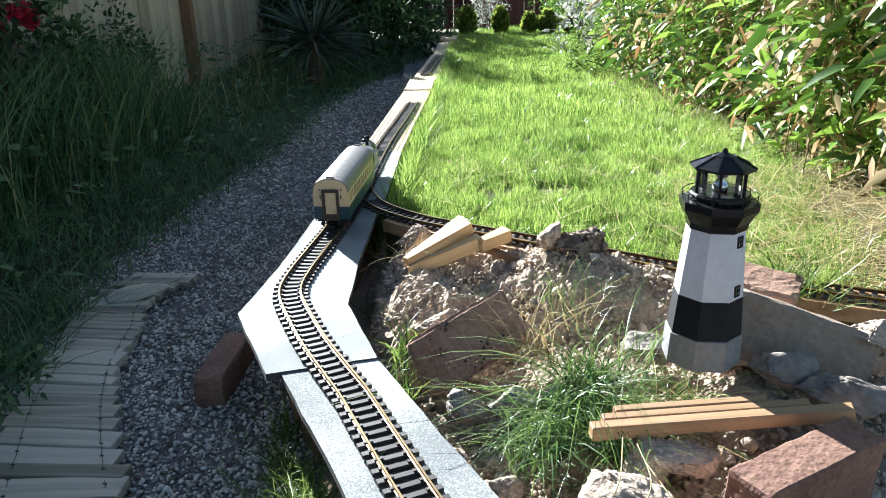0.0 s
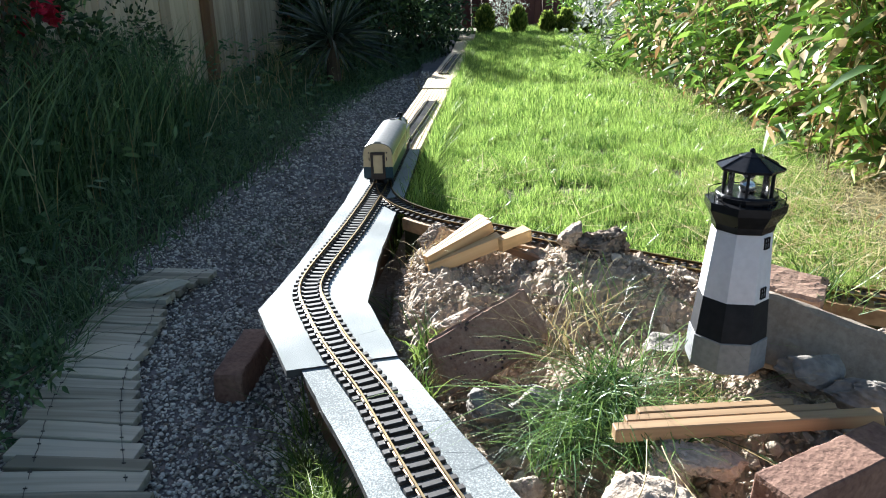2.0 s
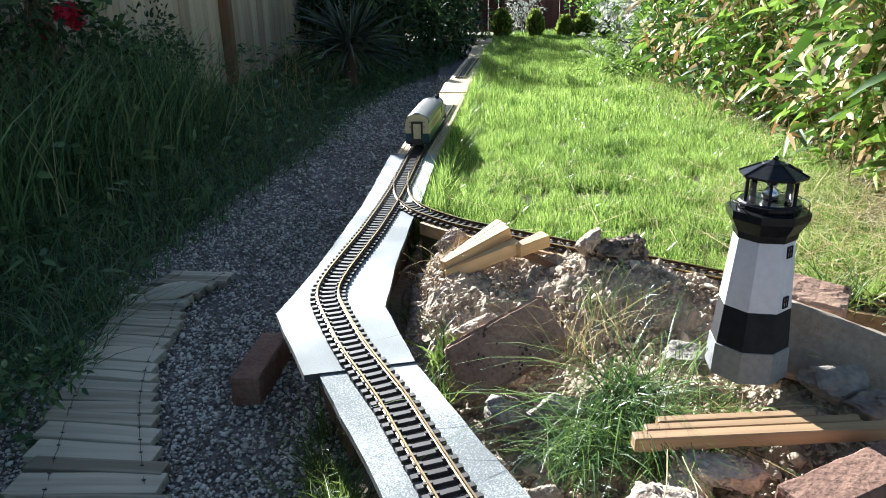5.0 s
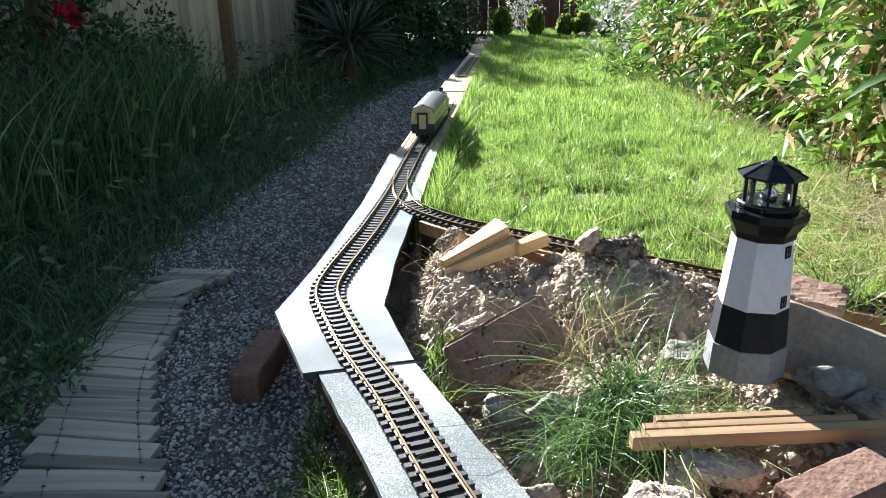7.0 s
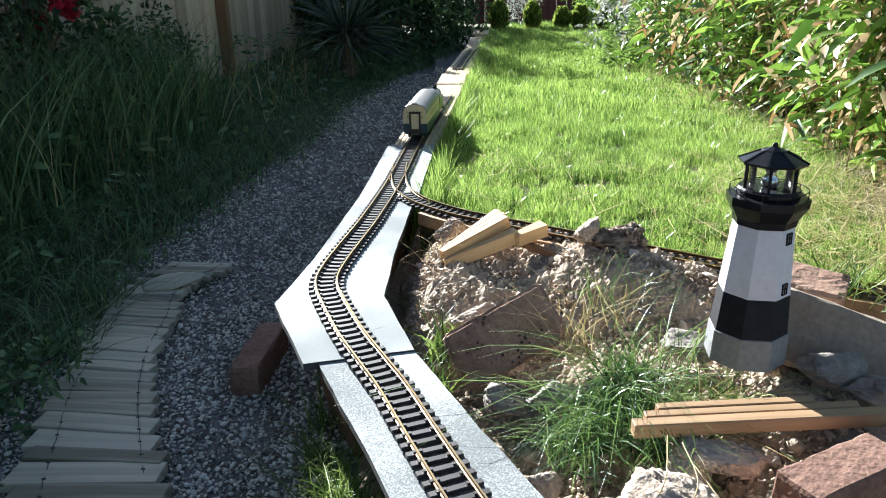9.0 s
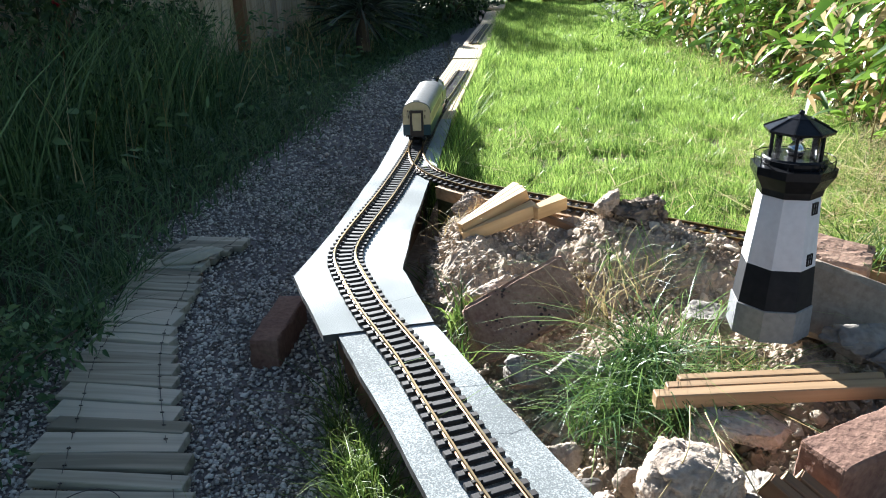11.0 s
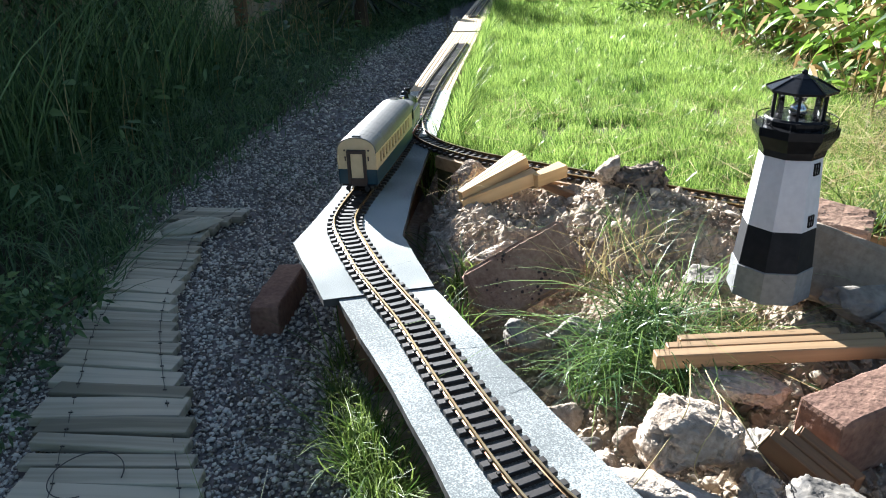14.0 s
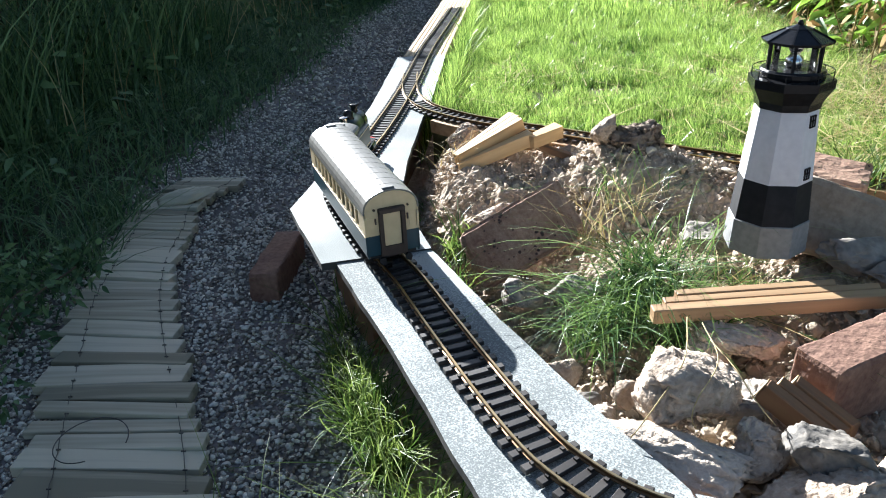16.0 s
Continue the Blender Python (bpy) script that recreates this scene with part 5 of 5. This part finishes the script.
tuft("grass_tuft", -0.205, 1.10, None, 0.03, 50, 0.05, 0.14, "grass stems beside the red brick", "tuft", spread=0.7)
tuft("grass_tuft", -0.23, 0.52, None, 0.06, 130, 0.05, 0.14, "grass blades leaning over the gravel", "tuft", spread=0.9, bend=0.9)
tuft("grass_tuft", 0.70, 1.22, 0.10, 0.08, 120, 0.05, 0.12, "grass beside the branch track", spread=0.9)
tuft("grass_tuft", -0.105, 2.62, None, 0.02, 14, 0.10, 0.19, "few long blades beside the deck board", spread=0.3)
tuft("grass_tuft", -0.15, 2.95, None, 0.03, 14, 0.10, 0.22, "few long blades beside the deck board", spread=0.3)
tuft("grass_tuft", 0.0, 4.3, None, 0.10, 40, 0.10, 0.26, "few long stems beside the deck board", "straw", spread=0.3)

# tall weeds along the fence
def bank(x, y):
    return (x < gravel_left(y) - 0.02 + rng.normal(0, 0.05, len(x))) & (x > fence_x(y) + 0.03)
wd = lush(-2.2, 0.2, 0.2, 7.5, 80000, rng, bank)
dist = np.clip((gravel_left(wd[:, 1]) - wd[:, 0]) / 0.5, 0.12, 1) * (0.85 + 0.9 * clumping(wd, 2.5, 8))
wh = rng.uniform(0.08, 0.34, len(wd)) * (0.35 + 0.75 * dist) * (1 - 0.45 * smoothstep(3.0, 3.8, wd[:, 1]) * smoothstep(6.0, 5.0, wd[:, 1]))
tagged(blades("tall_weeds", wd, wh, rng.uniform(0.003, 0.0065, len(wd)), 0.8, M["weed"], spread=0.55, seg=5, droop=0.5, rng=rng), "long shaded grass and weeds along the fence", "weeds", kind="stuff")
st = lush(-2.2, 0.2, 0.6, 6.5, 1100, rng, lambda x, y: bank(x, y) & (x < gravel_left(y) - 0.2))
tagged(blades("seed_stems", st, rng.uniform(0.25, 0.55, len(st)), rng.uniform(0.002, 0.004, len(st)), 0.3, M["straw"], spread=0.25, seg=4, droop=0.12, rng=rng), "pale seeding grass stems", "weeds", kind="stuff")
fg = lush(-1.8, -0.9, 1.4, 3.5, 5200, rng, lambda x, y: (x > fence_x(y) + 0.04) & (x < fence_x(y) + 0.50))
tagged(blades("fence_grass", fg, rng.uniform(0.30, 0.72, len(fg)), rng.uniform(0.004, 0.008, len(fg)), 0.35, M["weed"], spread=0.2, seg=5, droop=0.25, rng=rng), "tall rank grass standing against the fence", "weeds", kind="stuff")
lw = lush(-2.0, 0.2, 0.8, 7.5, 4200, rng, bank)
lw[:, 2] += rng.uniform(0.02, 0.32, len(lw)) * np.clip((gravel_left(lw[:, 1]) - lw[:, 0]) / 0.4, 0.1, 1)
way = np.stack([rng.normal(0, 1, len(lw)), rng.normal(0, 1, len(lw)), rng.uniform(-0.2, 0.8, len(lw))], 1)
tagged(leaves("weed_leaves", lw, way, rng.uniform(0.025, 0.07, len(lw)), rng.uniform(0.010, 0.024, len(lw)), M["weed"], rng=rng), "broad leaves of nettles and docks in shade", "weeds", kind="stuff")
low = lush(-1.2, 0.1, 0.35, 5.0, 5000, rng, lambda x, y: (np.abs(x - gravel_left(y)) < 0.07 + 0.03 * np.sin(y * 9)))
tagged(blades("low_weeds", low, rng.uniform(0.03, 0.09, len(low)), rng.uniform(0.002, 0.005, len(low)), 0.7, M["weed"], spread=0.7, seg=3, droop=0.3, rng=rng), "low weeds creeping over the gravel", "weeds", kind="stuff")
creep = lush(-0.75, 0.0, 1.9, 4.8, 7000, rng, lambda x, y: (np.sin(x * 7 + y * 5) + np.sin(y * 3.1 - x * 4) > 1.1))
tagged(blades("gravel_weeds", creep, rng.uniform(0.02, 0.05, len(creep)), rng.uniform(0.002, 0.004, len(creep)), 0.8, M["weed"], up=(0, 0, 0.4), spread=0.9, seg=3, rng=rng), "sparse weeds growing in the gravel", "weeds", kind="stuff")


def bush(name, c, size, n, material, leaf, label, category="bush", seed=1, stem=None, wide=0.45, clumps=14):
    """A shrub: forked stems and a crown of leaves in uneven clumps."""
    g = np.random.default_rng(seed)
    top = thing(name, pose(*c), label, category)
    cl = g.normal(0, 0.5, (clumps, 3)) * np.array(size) * 0.55 + np.array((0, 0, size[2] * 0.5))
    cl[:, 2] = np.clip(cl[:, 2], size[2] * 0.1, size[2])
    k = g.integers(0, clumps, n)
    d = g.normal(0, 1, (n, 3))
    d /= np.linalg.norm(d, axis=1)[:, None]
    p = cl[k] + d * (g.uniform(0.3, 1, n) ** 0.5)[:, None] * np.array(size) * 0.26 * g.uniform(0.6, 1.3, clumps)[k][:, None]
    p[:, 2] = np.maximum(p[:, 2], 0.01)
    way = d + g.normal(0, 0.5, (n, 3)) + np.array((0, 0, 0.25))
    leaves("crown", p, way, g.uniform(0.6, 1.3, n) * leaf, g.uniform(0.6, 1.2, n) * leaf * wide, M[material], parent=top, rng=g)
    for q in cl[:7]:
        wire("stem", spline([(0, 0, -0.02), tuple(q * np.array((0.4, 0.4, 0.55))), tuple(q)], 0.012 + 0.04 * max(size)), 0.006 * max(size), M["bark"], top)
    return top


def bamboo(c, n, seed, hgt=1.25, rad=0.26):
    g = np.random.default_rng(seed)
    top = thing("bamboo", pose(*c), "broad-leaved dwarf bamboo with glossy and dry leaves", "bamboo", "bamboo hedge")
    k = 26
    foot = np.stack([g.normal(0, rad * 0.55, k), g.normal(0, rad * 0.7, k), np.zeros(k)], 1)
    tip = foot + np.stack([g.normal(-0.15, 0.17, k), g.normal(-0.03, 0.14, k), g.uniform(0.4, 1.0, k) * hgt], 1)
    for a, b in list(zip(foot, tip))[:18]:
        wire("culm", spline([tuple(a), tuple(a * 0.5 + b * 0.5 + np.array((0, 0, 0.06))), tuple(b)], 0.08), 0.0022, M["culm"], top)
    i = g.integers(0, k, n)
    u = g.uniform(0.03, 1.0, n)[:, None]
    p = foot[i] * (1 - u) + tip[i] * u + g.normal(0, 0.045, (n, 3))
    p[:, 2] = np.maximum(p[:, 2], 0.03)
    a = g.uniform(0, 2 * np.pi, n)
    way = np.stack([np.cos(a) - 0.35, np.sin(a) - 0.2, g.normal(0.25, 0.45, n)], 1)
    L = g.uniform(0.03, 0.118, n) * (1 + 0.12 * (c[1] < 2.3))
    leaves("foliage", p, way, L, L * g.uniform(0.18, 0.31, n), M["bamboo"], 0.45, top, g)
    m = n // 2
    j = g.integers(0, n, m)
    leaves("dry_foliage", p[j] + g.normal(0, 0.04, (m, 3)), way[j] * np.array((1, 1, -1)), L[j] * 0.6, L[j] * 0.2, M["bamboo_dry"], 0.5, top, g)
    return top


r = random.Random(4)
spots = [(1.42, 1.35), (1.70, 1.75), (1.46, 2.05), (1.50, 2.45), (1.50, 2.85), (1.52, 3.25), (1.50, 3.65), (1.50, 4.05), (1.95, 1.35), (1.95, 2.15), (1.95, 2.6), (1.98, 3.1), (1.98, 3.6), (1.95, 4.1), (1.90, 4.65), (2.4, 2.4), (2.4, 3.3), (2.4, 4.2), (2.3, 5.2), (1.75, 5.2)]
for i, (x, y) in enumerate(spots):
    bamboo((x, y, 0.05), 1500, 100 + i, r.uniform(1.1, 1.45))

bush("grassy_shrub", (1.30, 4.62, 0.05), (0.42, 0.5, 0.36), 1500, "tuft", 0.06, "low grassy shrub at the lawn's edge", "shrub", 3, wide=0.2)
bush("shrub", (1.42, 4.95, 0.05), (0.5, 0.6, 0.55), 1800, "bamboo", 0.06, "leafy green shrub at the lawn's edge", "shrub", 4)
bush("silver_shrub", (1.62, 5.9, 0.05), (0.7, 0.9, 0.8), 3200, "silver", 0.045, "silvery-leaved shrub in sunlight", "shrub", 5)
bush("silver_shrub", (2.05, 6.8, 0.05), (0.9, 0.9, 0.9), 2600, "silver", 0.05, "silvery-leaved shrub in sunlight", "shrub", 6)


def conifer(c, h, w, seed):
    g = np.random.default_rng(seed)
    top = thing("dwarf_conifer", pose(*c), "small upright yellow-green conifer at the lawn's end", "conifer", "dwarf conifers")
    n = 1500
    z = g.uniform(0.02, 1, n) ** 0.9
    a = g.uniform(0, 2 * np.pi, n)
    q = w / 2 * np.sin(np.pi * (0.12 + 0.86 * z)) ** 0.7 * g.uniform(0.55, 1.08, n)
    p = np.stack([q * np.cos(a), q * np.sin(a), z * h], 1)
    way = np.stack([np.cos(a) * 0.6, np.sin(a) * 0.6, np.full(n, 1.0)], 1) + g.normal(0, 0.2, (n, 3))
    leaves("crown", p, way, g.uniform(0.03, 0.06, n), g.uniform(0.012, 0.022, n), M["conifer"], 0.0, top, g)
    bm = bmesh.new()
    tube(bm, 0.012, 0.006, h * 0.8, pose(0, 0, h * 0.4), 8)
    part("trunk", bm, M["bark"], top)
    return top


for x, y, h, w in ((0.60, 7.85, 0.26, 0.17), (0.92, 7.75, 0.25, 0.14), (1.19, 7.62, 0.20, 0.12), (1.36, 7.58, 0.22, 0.14), (1.58, 7.5, 0.23, 0.15)):
    conifer((x, y, 0.05), h, w, int(x * 100))
bush("pale_flowering_shrub", (0.86, 8.35, 0.05), (0.35, 0.3, 0.45), 900, "silver", 0.035, "pale feathery border plant before the shed", "shrub", 8, wide=0.25)
bush("border_plants", (1.75, 8.35, 0.05), (0.9, 0.5, 0.35), 1500, "bamboo", 0.05, "mixed green border plants before the end fence", "shrub", 9)

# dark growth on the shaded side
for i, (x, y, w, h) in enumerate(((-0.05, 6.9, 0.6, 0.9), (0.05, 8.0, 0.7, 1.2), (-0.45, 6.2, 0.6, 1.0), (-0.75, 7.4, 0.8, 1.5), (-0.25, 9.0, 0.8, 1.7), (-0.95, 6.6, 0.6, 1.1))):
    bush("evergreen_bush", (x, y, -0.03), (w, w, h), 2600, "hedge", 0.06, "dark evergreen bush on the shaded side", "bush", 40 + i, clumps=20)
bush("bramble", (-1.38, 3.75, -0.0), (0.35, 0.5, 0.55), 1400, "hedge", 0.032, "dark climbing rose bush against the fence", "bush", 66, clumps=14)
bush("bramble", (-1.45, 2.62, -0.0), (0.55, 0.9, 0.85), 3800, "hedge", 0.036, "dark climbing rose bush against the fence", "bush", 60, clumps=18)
bush("leafy_herb", (-0.80, 1.07, -0.075), (0.24, 0.26, 0.15), 900, "weed", 0.020, "feathery weed hanging over the slat path", "weed", 63)
bush("leafy_herb", (-0.74, 0.83, -0.075), (0.16, 0.2, 0.10), 500, "weed", 0.020, "feathery weed hanging over the slat path", "weed", 64)
tuft("grass_tuft", -0.78, 1.36, None, 0.07, 160, 0.08, 0.20, "shaded grass leaning over the slats", "weed", spread=0.8, bend=0.8, w=0.004)
tuft("grass_tuft", -0.80, 1.58, None, 0.07, 160, 0.08, 0.18, "shaded grass leaning over the slats", "weed", spread=0.8, bend=0.8, w=0.004)
tuft("grass_tuft", -0.05, 1.42, -0.02, 0.03, 50, 0.05, 0.11, "yellow-green tuft in shade beside the felt board", spread=0.6)
bush("broadleaf_weed", (-1.38, 3.15, -0.0), (0.4, 0.4, 0.45), 500, "weed", 0.08, "leafy weed before the fence", "bush", 62)


def yucca(c, seed):
    g = np.random.default_rng(seed)
    top = thing("yucca", pose(*c), "spiky dark yucca with drooping lower leaves", "yucca")
    n = 230
    a, e = g.uniform(0, 2 * np.pi, n), g.uniform(-0.35, 1.35, n)
    way = np.stack([np.cos(a) * np.cos(e), np.sin(a) * np.cos(e), np.sin(e)], 1)
    base = np.stack([0.03 * np.cos(a), 0.03 * np.sin(a), 0.20 + 0.12 * g.uniform(0, 1, n)], 1)
    leaves("leaf_rosette", base, way, g.uniform(0.30, 0.50, n), g.uniform(0.012, 0.020, n), M["yucca"], 0.22, top, g)
    bm = bmesh.new()
    tube(bm, 0.05, 0.035, 0.28, pose(0, 0, 0.13), 10)
    part("trunk", bm, M["bark"], top)
    return top


yucca((-0.62, 5.25, -0.02), 5)


def rose(c, s, seed):
    g = np.random.default_rng(seed)
    n = 46
    d = g.normal(0, 1, (n, 3))
    d /= np.linalg.norm(d, axis=1)[:, None]
    ob = leaves("rose_flower", d * s * 0.25, d + g.normal(0, 0.4, (n, 3)), np.full(n, s), np.full(n, s * 0.8), M["rose"], -0.2, None, g)
    ob.matrix_world = pose(*c)
    return tagged(ob, "deep red rose in full bloom", "rose", "roses")


for i, (x, y, z, s) in enumerate(((-1.30, 2.78, 0.545, 0.04), (-1.275, 2.76, 0.53, 0.036), (-1.43, 2.84, 0.49, 0.032), (-1.22, 2.55, 0.56, 0.025))):
    rose((x, y, z), s, 70 + i)


# ---- movement ----
RUN = [(0, 1.444), (0.5, 1.529), (1, 1.614), (1.5, 1.704), (2, 1.789), (2.5, 1.879), (3, 1.974), (3.5, 2.064), (4, 2.149), (4.5, 2.229), (5, 2.304), (5.5, 2.374), (6, 2.424), (6.5, 2.449), (7, 2.451), (7.5, 2.451),
       (8, 2.438), (8.5, 2.398), (9, 2.314), (9.5, 2.224), (10, 2.129), (10.5, 2.024), (11, 1.919), (11.5, 1.814), (12, 1.709), (12.5, 1.604), (13, 1.479), (13.5, 1.354), (14, 1.234), (14.5, 1.108), (15, 0.992),
       (15.5, 0.862), (16, 0.735)]


def on_track(s):
    d = np.r_[0, np.cumsum(np.linalg.norm(np.diff(main_line, axis=0), axis=1))]
    return np.array([np.interp(s, d, main_line[:, 0]), np.interp(s, d, main_line[:, 1])])


def riding(s, half):
    """The pose of a vehicle whose middle is s metres along the track, on bogies half metres before and behind."""
    a, b = on_track(s - half), on_track(s + half)
    m = (a + b) / 2
    return pose(m[0], m[1], RAILTOP, 0, 0, math.degrees(math.atan2(b[1] - a[1], b[0] - a[0])) - 90)


def run_at(t):
    return float(np.interp(t, [q[0] for q in RUN], [q[1] for q in RUN]))


def motions():
    times = [q[0] for q in RUN]
    walk(COACH, [(t, riding(run_at(t) + CL / 2, 0.112)) for t in times])
    fine = [k / FPS for k in range(16 * FPS + 1)]
    for w, y, r in WHEELS:
        walk(w, [(t, pose(0, y, r) @ pose(0, 0, 0, -math.degrees(run_at(t) / r))) for t in fine])
    for rod in RODS:
        walk(rod, [(t, pose(0, 0.005 * math.sin(run_at(t) / 0.0135), 0.005 * math.cos(run_at(t) / 0.0135))) for t in fine])
    walk(LOCO, [(t, riding(run_at(t) + CL + 0.022 + 0.0925, 0.052)) for t in times])


motions()
